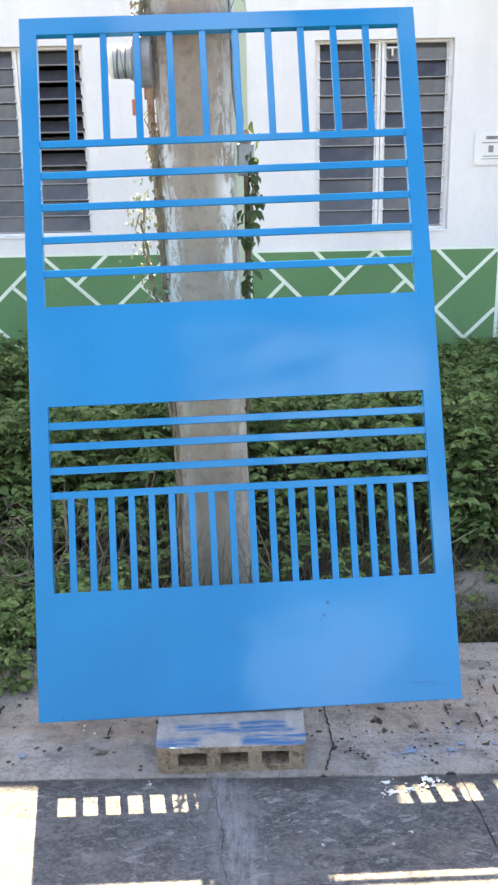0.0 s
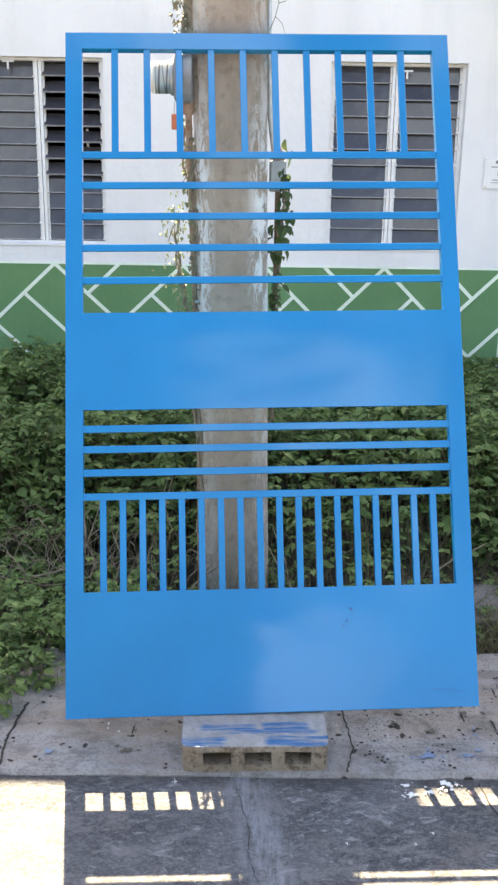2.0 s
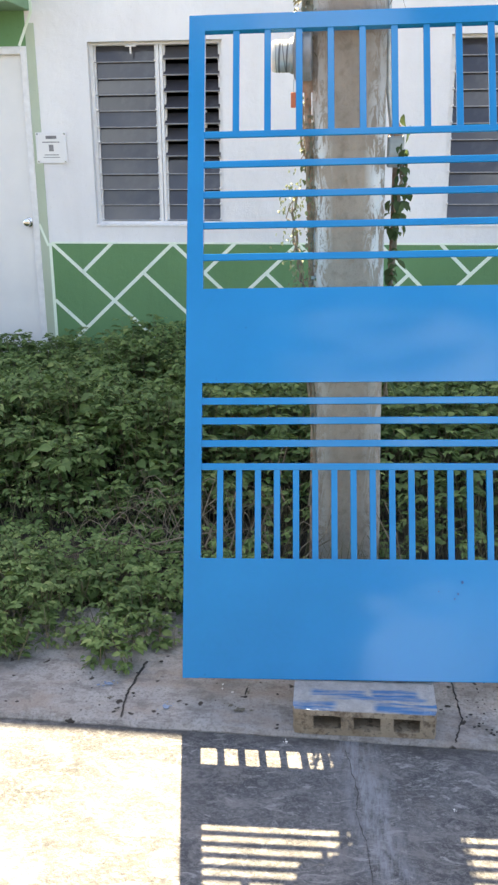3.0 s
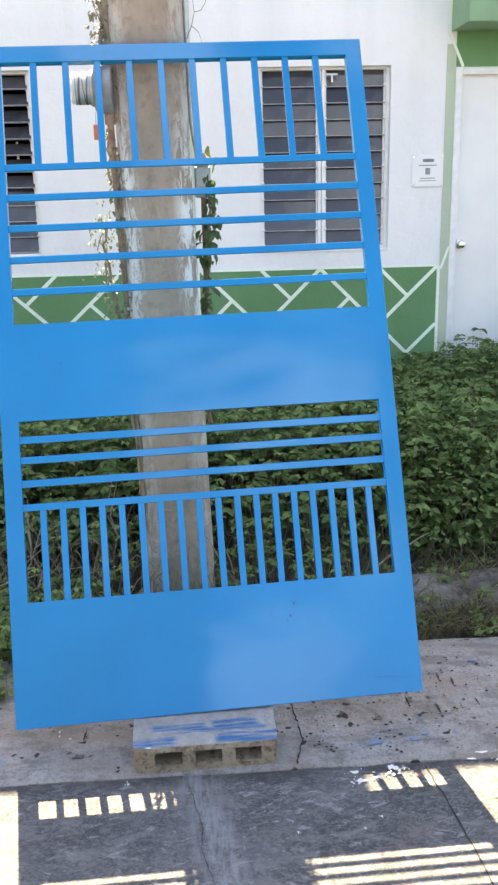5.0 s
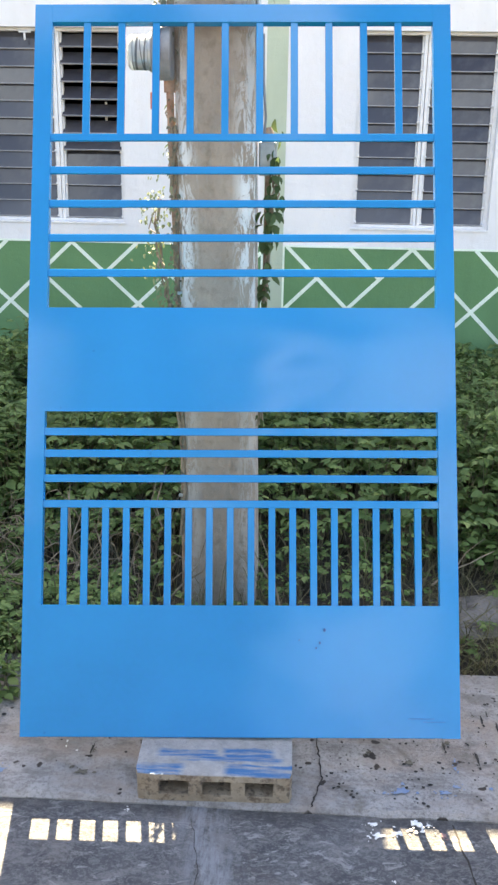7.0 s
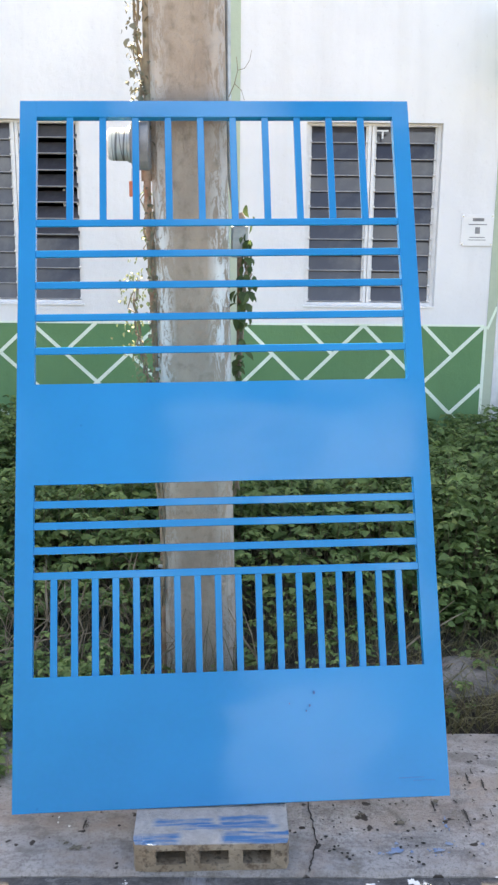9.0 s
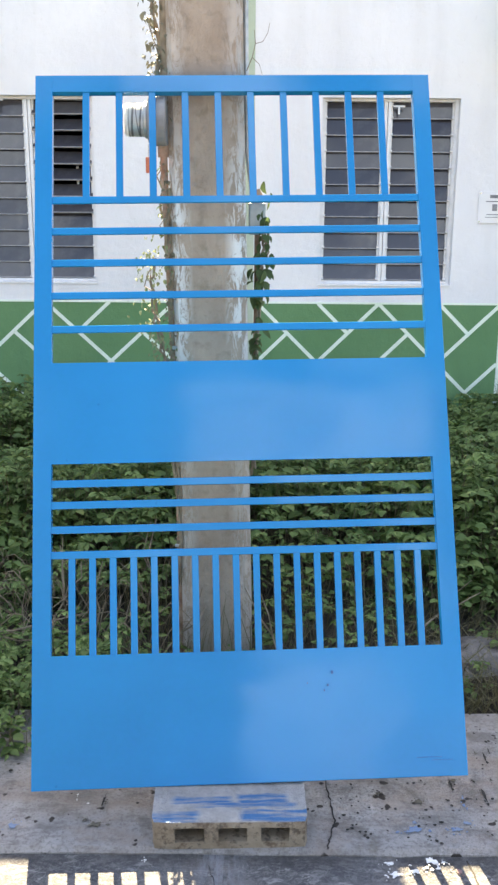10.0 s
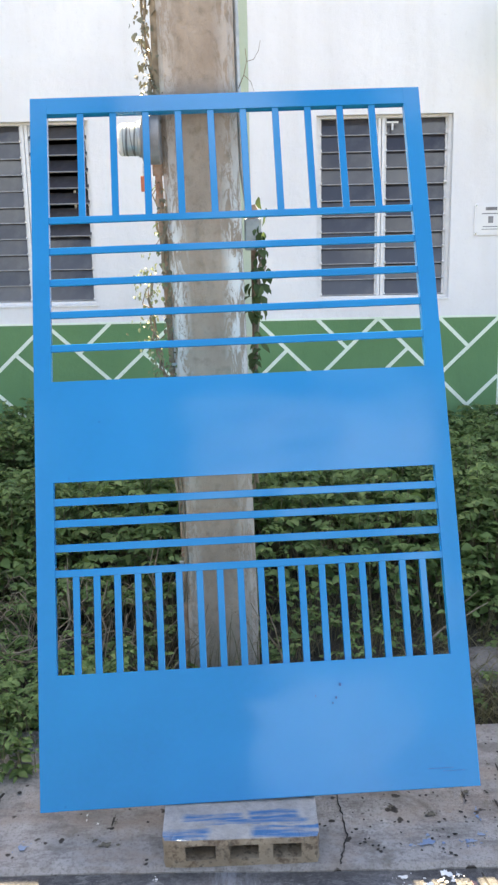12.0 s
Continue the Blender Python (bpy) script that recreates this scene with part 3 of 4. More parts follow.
def louvre_window(name, x0, x1, split, tilts, label):
    """A window of two banks of glass slats in a white aluminium frame."""
    mid = (x0 + x1) / 2
    w = empty(name, pose(mid, WALL, WZ0), label, "window", kind="structure")
    h, half = WZ1 - WZ0, (x1 - x0) / 2
    y0, y1 = 0.048, 0.118
    part("window_frame", box((-half, y0, 0), (-half + 0.024, y1, h), 0.002), ALU, w)
    part("window_frame", box((half - 0.024, y0, 0), (half, y1, h), 0.002), ALU, w)
    part("window_frame", box((-half + 0.024, y0 + 0.001, h - 0.018), (half - 0.024, y1, h), 0.002), ALU, w)
    part("window_frame", box((-half + 0.024, y0 + 0.001, 0), (half - 0.024, y1, 0.022), 0.002), ALU, w)
    sx = split - mid
    part("window_mullion", box((sx - 0.023, y0, 0.022), (sx - 0.002, y1, h - 0.018), 0.002), ALU, w)
    part("window_mullion", box((sx + 0.002, y0, 0.022), (sx + 0.023, y1, h - 0.018), 0.002), ALU, w)
    part("window_sill", box((-half - 0.002, -0.007, -0.010), (half + 0.002, y0, 0.003), 0.002), ALU, w)
    count = 11
    pitch = (h - 0.045) / count
    for (a, b), tilt in zip(((-half + 0.026, sx - 0.025), (sx + 0.025, half - 0.026)), tilts):
        me = slat_mesh(b - a, pitch * 1.10)
        rail = box((a - 0.001, y0 + 0.02, 0.022), (a + 0.009, y1 - 0.02, h - 0.018))
        part("slat_rail", rail, ALU, w)
        part("slat_rail", box((b - 0.009, y0 + 0.02, 0.022), (b + 0.001, y1 - 0.02, h - 0.018)), ALU, w)
        clip = mesh_of("slat_clip", box((-0.008, -0.008, -0.006), (0.008, 0.008, 0.006), 0.002), ALU)
        for i in range(count):
            s = new("slat", me)
            s.parent = w
            t = tilt(i) + 2.6 * math.sin(i * 2.3 + 7 * a)
            s.matrix_basis = pose((a + b) / 2, y0 + 0.034, 0.024 + pitch * (i + 0.5), -t) @ pose(0, 0, -pitch * 0.5)
            for e in (a + 0.004, b - 0.004):
                c = new("slat_clip", clip)
                c.parent = w
                c.matrix_basis = pose(e, y0 + 0.014, 0.024 + pitch * i + 0.012, 20)
    return w


window_left = louvre_window("window_1", *WIN[0], -1.486, (lambda i: 11, lambda i: 46 if i > 3 else 12), "jalousie window with smoked glass slats, one bank partly open")
window_right = louvre_window("window_2", *WIN[1], 0.823, (lambda i: 12, lambda i: 14), "jalousie window with smoked glass slats in white aluminium")

for window, (x0, x1), at, high in ((window_left, WIN[0], -1.672, 0.0), (window_right, WIN[1], 0.890, -0.022)):
    bm = box((-0.038, 0.032, 1.138 + high), (0.038, 0.047, 1.149 + high), 0.002)
    add_box(bm, (-0.006, 0.028, 1.094 + high), (0.006, 0.040, 1.138 + high), 0.003)
    bmesh.ops.translate(bm, verts=bm.verts[:], vec=(at - (x0 + x1) / 2, 0, 0))
    part("window_latch", bm, ALU, window, "white operator latch")
bm = box((0.306, 0.125, 0.575), (0.322, 0.135, 0.745), 0.003)
add_box(bm, (0.290, 0.120, 0.600), (0.306, 0.132, 0.616), 0.003)
add_box(bm, (0.290, 0.120, 0.700), (0.306, 0.132, 0.716), 0.003)
part("window_operator", bm, ALU, window_left, "pale metal slat operator behind the glass")

# ---- plaques beside the doors ----
plaque = empty("wall_plaque", pose(1.5325, WALL + 0.008, 1.613), "small clear acrylic house plaque with grey print on the white wall", "plaque", "house plaques")
part("plate", box((-0.106, -0.018, -0.100), (0.106, -0.013, 0.100), 0.001), ACRYL, plaque)
card = part("card", box((-0.092, -0.0195, -0.085), (0.092, -0.0182, 0.085)), DOORP, plaque)
for sx, sz in ((-1, -1), (-1, 1), (1, -1), (1, 1)):
    pin = turned([(0.007, 0), (0.007, 0.019), (0.005, 0.021)], 12)
    bmesh.ops.transform(pin, matrix=pose(sx * 0.095, 0, sz * 0.09, 90), verts=pin.verts[:])
    part("pin", pin, CHROME, plaque, "steel pin", True)
for x0, x1, z0, z1 in ((-0.035, 0.04, 0.058, 0.078), (-0.06, 0.06, 0.034, 0.040), (-0.016, 0.016, -0.022, 0.020), (-0.05, 0.05, -0.048, -0.043), (-0.058, 0.058, -0.064, -0.060)):
    part("print_bar", box((x0, -0.0208, z0), (x1, -0.0196, z1)), INK, card)
copy_thing(plaque, pose(-2.240, WALL + 0.008, 1.620))

# ---- concrete pole ----
PX, PY = -0.180, -0.915
pole = empty("utility_pole", pose(PX, PY, -0.05), "weathered square concrete pole with flaking whitewash on its edges", "utility pole")
bm = bmesh.new()
rings = []
LEVELS = [0.0, 0.3, 0.6, 0.9, 1.2, 1.5, 1.8, 2.1, 2.5, 3.0, 4.0, 5.5, 8.0]
for z in LEVELS:
    w = 0.127 - 0.0035 * z
    d = 0.24 - 0.004 * z
    y0 = 0.0
    ch = 0.020
    ring = [(-w + ch, y0), (w - ch, y0), (w, y0 + ch), (w, d - ch), (w - ch, d), (-w + ch, d), (-w, d - ch), (-w, y0 + ch)]
    rings.append([bm.verts.new((x + 0.0267 - 0.0177 * z + 0.002 * noise.noise((x * 9, z * 4, 1)), y + 0.002 * noise.noise((x * 9, z * 4, 7)), z)) for x, y in ring])
for a, b in zip(rings, rings[1:]):
    for j in range(8):
        bm.faces.new((a[j], a[(j + 1) % 8], b[(j + 1) % 8], b[j]))
bm.faces.new(rings[-1])
bmesh.ops.recalc_face_normals(bm, faces=bm.faces[:])
part("shaft", bm, POLE, pole)

# conduit, meter and small box fixed to the pole
conduit = empty("meter_conduit", pose(-0.317, -0.89, 0.0), "rusty brown steel service pipe clamped along the concrete pole", "pipe")
part("pipe", tube([(0.035, 0, -0.03), (0.032, 0, 0.6), (0.016, 0, 1.2), (-0.002, 0, 1.65), (-0.006, 0, 1.80)], 0.0115, 12), RUST, conduit, smooth=True)
part("coupling", tube([(-0.005, 0, 1.755), (-0.006, 0, 1.805)], 0.018, 14), RUST, conduit, smooth=True)
part("riser", tube([(0.006, 0.01, 1.93), (0.005, 0.01, 2.6), (0.005, 0.01, 4.5)], 0.019, 14), TWIG, conduit, "thick riser pipe overgrown with dead vine", True)
for z in (0.45, 1.15):
    part("clamp", box((0.015, -0.018, z - 0.006), (0.08, -0.013, z + 0.006), 0.002), STEEL, conduit)
meter = empty("electric_meter", pose(-0.335, -0.925, 1.863) @ Matrix.Diagonal((0.96, 0.96, 0.96, 1)), "round glass electric meter on a grey metal socket beside the pole", "electric meter")
bm = turned([(0.076, -0.030), (0.080, -0.026), (0.080, 0.022), (0.074, 0.028), (0.070, 0.030)], 28)
bmesh.ops.transform(bm, matrix=pose(0, 0, 0, 0, -90), verts=bm.verts[:])
part("socket", bm, SOCKET, meter, "grey enamelled round socket", True)
bm = turned([(0.054, 0), (0.057, 0.003), (0.057, 0.010), (0.054, 0.013)], 28)
bmesh.ops.transform(bm, matrix=pose(-0.030, 0, 0, 0, -90), verts=bm.verts[:])
part("ring", bm, STEEL, meter, "steel sealing ring", True)
bm = turned([(0.052, 0.0), (0.052, 0.054), (0.049, 0.062), (0.040, 0.067), (0.018, 0.069)], 28)
bmesh.ops.transform(bm, matrix=pose(-0.042, 0, 0, 0, -90), verts=bm.verts[:])
part("glass_cover", bm, DOME, meter, "clear glass cover", True)
bm = turned([(0.0485, 0.001), (0.0485, 0.050), (0.040, 0.058)], 24)
bmesh.ops.transform(bm, matrix=pose(-0.043, 0, 0, 0, -90), verts=bm.verts[:])
dial = part("dial", bm, DIAL, meter, "silvery meter works", True)
for at, wide, lean in ((-0.049, 0.0055, 4), (-0.062, 0.003, -7), (-0.074, 0.007, 3), (-0.088, 0.002, 0)):
    bm = turned([(0.0492, 0), (0.0492, wide)], 24)
    bmesh.ops.transform(bm, matrix=pose(at, 0, 0, 0, -90 + lean), verts=bm.verts[:])
    part("dial_band", bm, INK, dial, smooth=True)
tag = part("seal_tag", box((-0.040, -0.022, -0.165), (-0.022, -0.018, -0.115), 0.002), RED, meter, "orange-red plastic tag")
part("tag_wire", tube([(-0.03, -0.02, -0.075), (-0.031, -0.02, -0.116)], 0.0015, 6), STEEL, tag)

jbox = empty("junction_box", pose(-0.022, -0.80, 1.57), "small grey metal junction box with a pipe on the pole", "junction box")
part("body", box((-0.030, -0.02, -0.055), (0.026, 0.045, 0.048), 0.006, 2), GREY, jbox)
part("hub", tube([(-0.004, 0.008, 0.044), (-0.004, 0.008, 0.072), (-0.008, 0.008, 0.090)], 0.027, 14, 0.55), RUST, jbox, "rusty pipe hub", True)
part("cover", box((-0.026, -0.0235, -0.050), (0.022, -0.0202, 0.043), 0.002), GREY, jbox)
part("pipe", tube([(-0.014, 0.0, 0.048), (-0.034, 0.0, 0.20), (-0.042, 0.0, 0.50), (-0.050, 0.0, 1.2), (-0.07, 0.0, 2.6)], 0.0085, 12), STEEL, jbox, "thin grey conduit going up", True)
part("lower_pipe", tube([(0.0, 0.012, -0.055), (0.0, 0.012, -0.30), (-0.004, 0.020, -0.48), (-0.030, 0.14, -0.62), (-0.035, 0.16, -1.60)], 0.010, 12), RUST, jbox, "rusty pipe going down", True)
part("cable", tube([(-0.022, -0.01, 0.36), (-0.018, -0.02, 0.22), (-0.010, -0.02, 0.12), (-0.014, -0.015, 0.045)], 0.004, 8), INK, jbox, "thin black cable", True)

# ---- the blue gate ----
GU, GV = Vector((0.998496, 0.052362, 0.016220)), Vector((-0.035026, 0.381832, 0.923568))
GO = Vector((-0.6215, -1.7775, 0.0785))
GB = GV.cross(GU)
gate_m = Matrix((GU, GB, GV)).transposed().to_4x4()
gate_m.translation = GO
gate = empty("metal_gate", gate_m, "bright blue painted steel gate leaning on a concrete pole", "gate")
GW, GH = 1.190, 2.060
UI, UJ = 0.0504, 1.1395
DEPTH = 0.0135
for a, b in ((0.0, UI), (UJ, GW)):
    part("stile", box((a, 0.0, 0.0), (b, 0.026, GH), 0.0004, 1), BLUE, gate)
part("top_rail", box((UI, 0.0, 2.008), (UJ, 0.0255, GH)), BLUE, gate)
part("bottom_rail", box((UI, 0.0006, 0.0), (UJ, 0.0255, 0.040), 0.002, 2), BLUE, gate)
for v in (0.629, 0.6995, 0.7685, 0.829, 1.2775, 1.378, 1.4765, 1.5735, 1.6695):
    deep = 0.019 if v < 1 else 0.010
    part("rail", box((UI - 0.001, 0.003, v - 0.0105), (UJ + 0.001, 0.003 + deep, v + 0.0105), 0.002, 2), BLUE, gate)
for i in range(10):
    u = UI + (UJ - UI) * (i + 1) / 11
    part("upper_bar", box((u - 0.0105, 0.004, 1.678), (u + 0.0105, 0.004 + DEPTH, 2.010), 0.002, 2), BLUE, gate)
for i in range(18):
    u = UI + (UJ - UI) * (i + 1) / 19
    part("lower_bar", box((u - 0.0095, 0.004, 0.345), (u + 0.0095, 0.004 + DEPTH, 0.622), 0.002, 2), BLUE, gate)


for v0, v1 in ((0.333, 0.350), (0.886, 0.904), (1.158, 1.176)):
    part("panel_rail", box((UI - 0.001, 0.004, v0), (UJ + 0.001, 0.022, v1), 0.002), BLUE, gate)


def sheet(u0, u1, v0, v1, y, wave, seed):
    """A thin sheet of steel with slight waves."""
    bm = bmesh.new()
    n, m = 48, 16
    vs = [[bm.verts.new((u0 + (u1 - u0) * i / n, y + wave * noise.noise((i * 0.11 + seed, j * 0.20, seed)) * math.sin(math.pi * i / n) * math.sin(math.pi * j / m), v0 + (v1 - v0) * j / m)) for j in range(m + 1)] for i in range(n + 1)]
    for i in range(n):
        for j in range(m):
            bm.faces.new((vs[i][j], vs[i + 1][j], vs[i + 1][j + 1], vs[i][j + 1]))
    r = bmesh.ops.extrude_face_region(bm, geom=bm.faces[:])
    bmesh.ops.translate(bm, verts=[v for v in r["geom"] if isinstance(v, bmesh.types.BMVert)], vec=(0, 0.002, 0))
    bmesh.ops.recalc_face_normals(bm, faces=bm.faces[:])
    return bm


part("middle_panel", sheet(UI - 0.004, UJ + 0.004, 0.885, 1.177, -0.0007, 0.0022, 1.3), BLUE, gate, "smooth blue sheet steel panel", True)
kick_panel = part("kick_panel", sheet(0.047, GW - 0.047, 0.003, 0.354, -0.0006, 0.0028, 4.7), BLUE, gate, "smooth blue sheet steel panel with dents", True)

for u, v, r in ((0.824, 0.289, 0.0038), (0.811, 0.255, 0.0030), (0.801, 0.241, 0.0022), (0.755, 0.262, 0.0018)):
    chip = bmesh.new()
    bmesh.ops.create_circle(chip, cap_ends=True, segments=9, radius=r, matrix=pose(u, -0.0064, v, 90) @ Matrix.Diagonal((1, 1.3, 1, 1)))
    part("paint_chip", chip, CHIP, kick_panel, "dark paint chip")
for u0, u1, v, w in ((1.05, 1.12, 0.052, 0.0012), (1.09, 1.15, 0.044, 0.0010)):
    part("scuff", box((u0, -0.0012, v), (u1, -0.0004, v + w)), SCUFF, kick_panel, "thin dark scuff")

# ---- hollow block under the gate ----
block = empty("concrete_block", pose(-0.0805, -1.795, 0.001, 0, 0, 1.6), "hollow cement block smeared with blue paint under the gate", "concrete block")
bm = bmesh.new()
bx0, bx1, by0, by1, bh = -0.207, 0.195, -0.100, 0.100, 0.081
holes = [(-0.148, -0.072), (-0.036, 0.038), (0.074, 0.148)]
hz0, hz1 = 0.020, 0.060
add_box(bm, (bx0, by0, 0), (bx1, by1, hz0))
add_box(bm, (bx0, by0, hz1), (bx1, by1, bh))
x = bx0
for a, b in holes + [(bx1, None)]:
    add_box(bm, (x, by0, hz0), (a, by1, hz1))
    x = b
bmesh.ops.remove_doubles(bm, verts=bm.verts[:], dist=0.0005)
bmesh.ops.subdivide_edges(bm, edges=[e for e in bm.edges if e.calc_length() > 0.06], cuts=7, use_grid_fill=True)
for v in bm.verts:
    q = v.co * 24
    v.co += Vector((noise.noise(q), noise.noise(q + Vector((9, 0, 0))), 0.7 * noise.noise(q + Vector((0, 9, 0))))) * 0.0035
    if v.co.z < 0.004:
        v.co.z = 0
    if v.co.z > 0.074 and v.co.y < by0 + 0.014:
        v.co += Vector((0, 0.003, -0.005))
    if abs(v.co.x) > 0.186 and v.co.y < by0 + 0.012:
        v.co += Vector((-0.006 if v.co.x > 0 else 0.006, 0.004, 0))
part("body", bm, BLOCK, block)

# ---- weeds before the house ----
rng = np.random.default_rng(7)


def rise(x, y):
    """How high the weeds stand at a place; 0 where none grow."""
    s = min(1.0, max(0.0, (y + 0.80) / 0.80))
    s = s * s * (3 - 2 * s)
    lump = 0.10 * noise.noise((x * 2.1, y * 2.1, 11)) + 0.06 * noise.noise((x * 5, y * 5, 4))
    h = (0.10 + 0.36 * s + lump) * (1 if y > -0.62 else 0)
    if y > 0.3:
        h -= 0.035
    if y > 1.0:
        h -= 0.09 * (y - 1.0)
    if y > 0.2 and x < -0.8:
        h -= 0.05
    if y > 0.9 and -1.62 < x < -1.25:
        h += 0.12
    if y > 1.3 and x > 1.66:
        h += 0.12
    if x < -0.42 + 0.10 * noise.noise((y * 3, 2, 0)) and y <= -0.55:
        front = -1.46 + 0.07 * noise.noise((x * 6, 8, 0)) - 0.26 * max(0, 1 - abs(x + 0.87) / 0.09) - 0.09 * min(1, max(0, (-0.64 - x) / 0.06)) - 0.07 * min(1, max(0, (-1.0 - x) / 0.1))
        h = (0.19 + 0.9 * lump) * (0.42 + 0.58 * min(1, (y - front) / 0.28)) if y > front else 0
        if -0.98 < y < -0.66:
            h *= 0.28
    if -0.42 <= x < 0.55 and -1.18 < y <= -0.62:
        h = 0.07 + 0.5 * lump + 0.10 * max(0, (y + 1.0) / 0.4)
    if x > 0.35 and -1.27 < y < -1.02:
        h = 0.05 + 0.2 * lump if noise.noise((x * 9, y * 9, 2)) > 0.12 else 0
    if x > 0.50 and -1.02 <= y < -0.66:
        h = 0.05 if noise.noise((x * 7, y * 7, 6)) > 0.12 else 0
    # hollows between the clumps
    if noise.noise((x * 3.6, y * 3.6, 21)) < -0.22:
        h *= 0.72
    return max(0.0, h)


places, ways, sizes, stems0, stems1 = [], [], [], [], []
for k in range(19500):
    y = rng.uniform(-1.65, 2.12)
    x = rng.uniform(-4.45, 4.35)
    h = rise(x, y)
    if h <= 0.03 or (abs(x - PX) < 0.14 and PY - 0.03 < y < PY + 0.26):
        continue
    h *= rng.uniform(0.66, 1.14)
    z0 = soil_z(x, y) if y > KERB_BACK else kerb_z(x, y)
    lean = rng.normal(0, 0.22, 2) * h
    top = np.array([x + lean[0], y + lean[1] - 0.08 * h, z0 + h])
    foot = np.array([x, y, z0 - 0.01])
    stems0.append(foot)
    stems1.append(top)
    near = y < -0.5
    big = rng.uniform(0.75, 1.35)
    for b in range((3 if y < -1.0 and x < -0.4 else 1) + int((4.2 if y > -0.25 else 5.6) * min(h, 0.5) / 0.5 * rng.uniform(0.7, 1.2) * (0.36 if abs(x) < 0.8 and y < 0.05 else 1))):
        # a side shoot with its leaves set in pairs, flat towards the light
        f = 1.0 if b == 0 else 1 - (0.62 if y > -0.25 else 0.92) * rng.random() ** (1.25 if y > -0.25 else 0.9)
        w = rng.uniform(0, 2 * np.pi)
        d = np.array([np.cos(w), np.sin(w), rng.uniform(-0.15, 0.35)])
        side = np.array([-d[1], d[0], 0.0])
        root = foot + (top - foot) * f
        length = rng.uniform(0.04, 0.10) * (0.7 if near else 1.0)
        for j in range(3):
            q = root + d * length * (j + 0.6) / 3
            base = rng.uniform(0.026, 0.046) * big * (0.66 if near else 1.0) * (1.15 - 0.2 * j)
            for e in ((1, -1) if j < 2 else (0,)):
                places.append(q)
                ways.append(d * (0.55 if e else 1.0) + side * e * 0.85)
                sizes.append(base * rng.uniform(0.8, 1.2))
weeds = new("weeds", leaf_mesh("weeds", np.array(places), np.array(ways), np.array(sizes), rng, 0.16))
weeds.data.materials.append(LEAF)
tagged(weeds, "dense thicket of dark green broadleaf weeds before the house", "weeds", kind="stuff")
stalks = new("weed_stalks", stick_mesh("weed_stalks", np.array(stems0), np.array(stems1), 0.0020))
stalks.data.materials.append(STEM)
tagged(stalks, "thin brown stalks of the weeds", "weeds", kind="stuff")


def blade_mesh(name, starts, ends, width, sag):
    """Flat grass blades that bend over towards their tips."""
    n = len(starts)
    d = ends - starts
    s = np.stack([-d[:, 1], d[:, 0], np.zeros(n)], 1) + 1e-5
    s = s / np.linalg.norm(s, axis=1)[:, None] * width[:, None]
    mid = starts + d * 0.55 + np.array([0, 0, 1.0]) * (sag * np.linalg.norm(d, axis=1))[:, None]
    v = np.stack([starts - s, starts + s, mid - s * 0.8, mid + s * 0.8, ends], 1)
    f = []
    for i in range(n):
        k = 5 * i
        f += [(k, k + 1, k + 3, k + 2), (k + 2, k + 3, k + 4)]
    me = bpy.data.meshes.new(name)
    me.from_pydata(v.reshape(-1, 3).tolist(), [], f)
    return me


# dry grass and dead stems round the pole and along the kerb
b0, b1, bw = [], [], []
for k in range(5600):
    if k < 200:
        x, y = rng.uniform(-0.45, 0.12), rng.uniform(-1.16, -0.93)
    elif k < 380:
        x, y = rng.uniform(-0.65, 0.65), rng.uniform(-0.85, 0.05)
    elif k < 640:
        x, y = rng.normal(-0.52, 0.22), rng.uniform(-0.75, 0.3)
    elif k < 2300:
        x, y = rng.uniform(0.25, 3.2), rng.uniform(-1.27, -0.99)
    elif k < 3900:
        x, y = rng.uniform(0.35, 3.0), rng.uniform(-0.80, -0.40)
    elif k < 4600:
        x, y = rng.uniform(0.5, 3.0), rng.uniform(-1.02, -0.72)
    else:
        x, y = rng.uniform(0.3, 2.2), rng.uniform(-1.28, -1.05)
    h = rng.uniform(0.08, 0.36) if k < 640 else rng.uniform(0.03, 0.13)
    flat = 0.45 if k < 640 else 0.95
    z = soil_z(x, y)
    b0.append((x, y, z + (0.02 if 3900 <= k < 4600 else -0.005)))
    b1.append((x + rng.normal(0, flat) * h, y + rng.normal(-0.15, 0.6 * flat) * h, z + h * rng.uniform(0.35, 1.0) + 0.02))
    bw.append(rng.uniform(0.0008, 0.0022) if k < 640 else rng.uniform(0.001, 0.0034))
grass = new("dry_grass", blade_mesh("dry_grass", np.array(b0), np.array(b1), np.array(bw), 0.14))
grass.data.materials.append(GRASS)
tagged(grass, "yellowish dry grass blades among the weeds", "grass", kind="stuff")


def twig(x, y, z, length, turn, tilt, seed):
    """A crooked dead twig with a fork."""
    r = random.Random(seed)
    m = pose(x, y, z, 0, tilt, turn)
    pts = [m @ Vector((length * i / 5, r.uniform(-0.02, 0.02), r.uniform(-0.012, 0.012))) for i in range(6)]
    bm = tube(pts, 0.0045, 6, 0.4)
    side = [pts[2], pts[2] + (pts[3] - pts[2]) * 0.8 + Vector((r.uniform(-0.03, 0.03), r.uniform(-0.03, 0.03), 0.04)), pts[2] + (pts[4] - pts[2]) * 0.9 + Vector((0, r.uniform(-0.06, 0.06), 0.10))]
    add_tube(bm, side, 0.003, 6, 0.4)
    ob = part("dead_twig", bm, TWIG)
    return tagged(ob, "dry grey-brown fallen twig among the weeds", "twig", "twigs in the weeds")


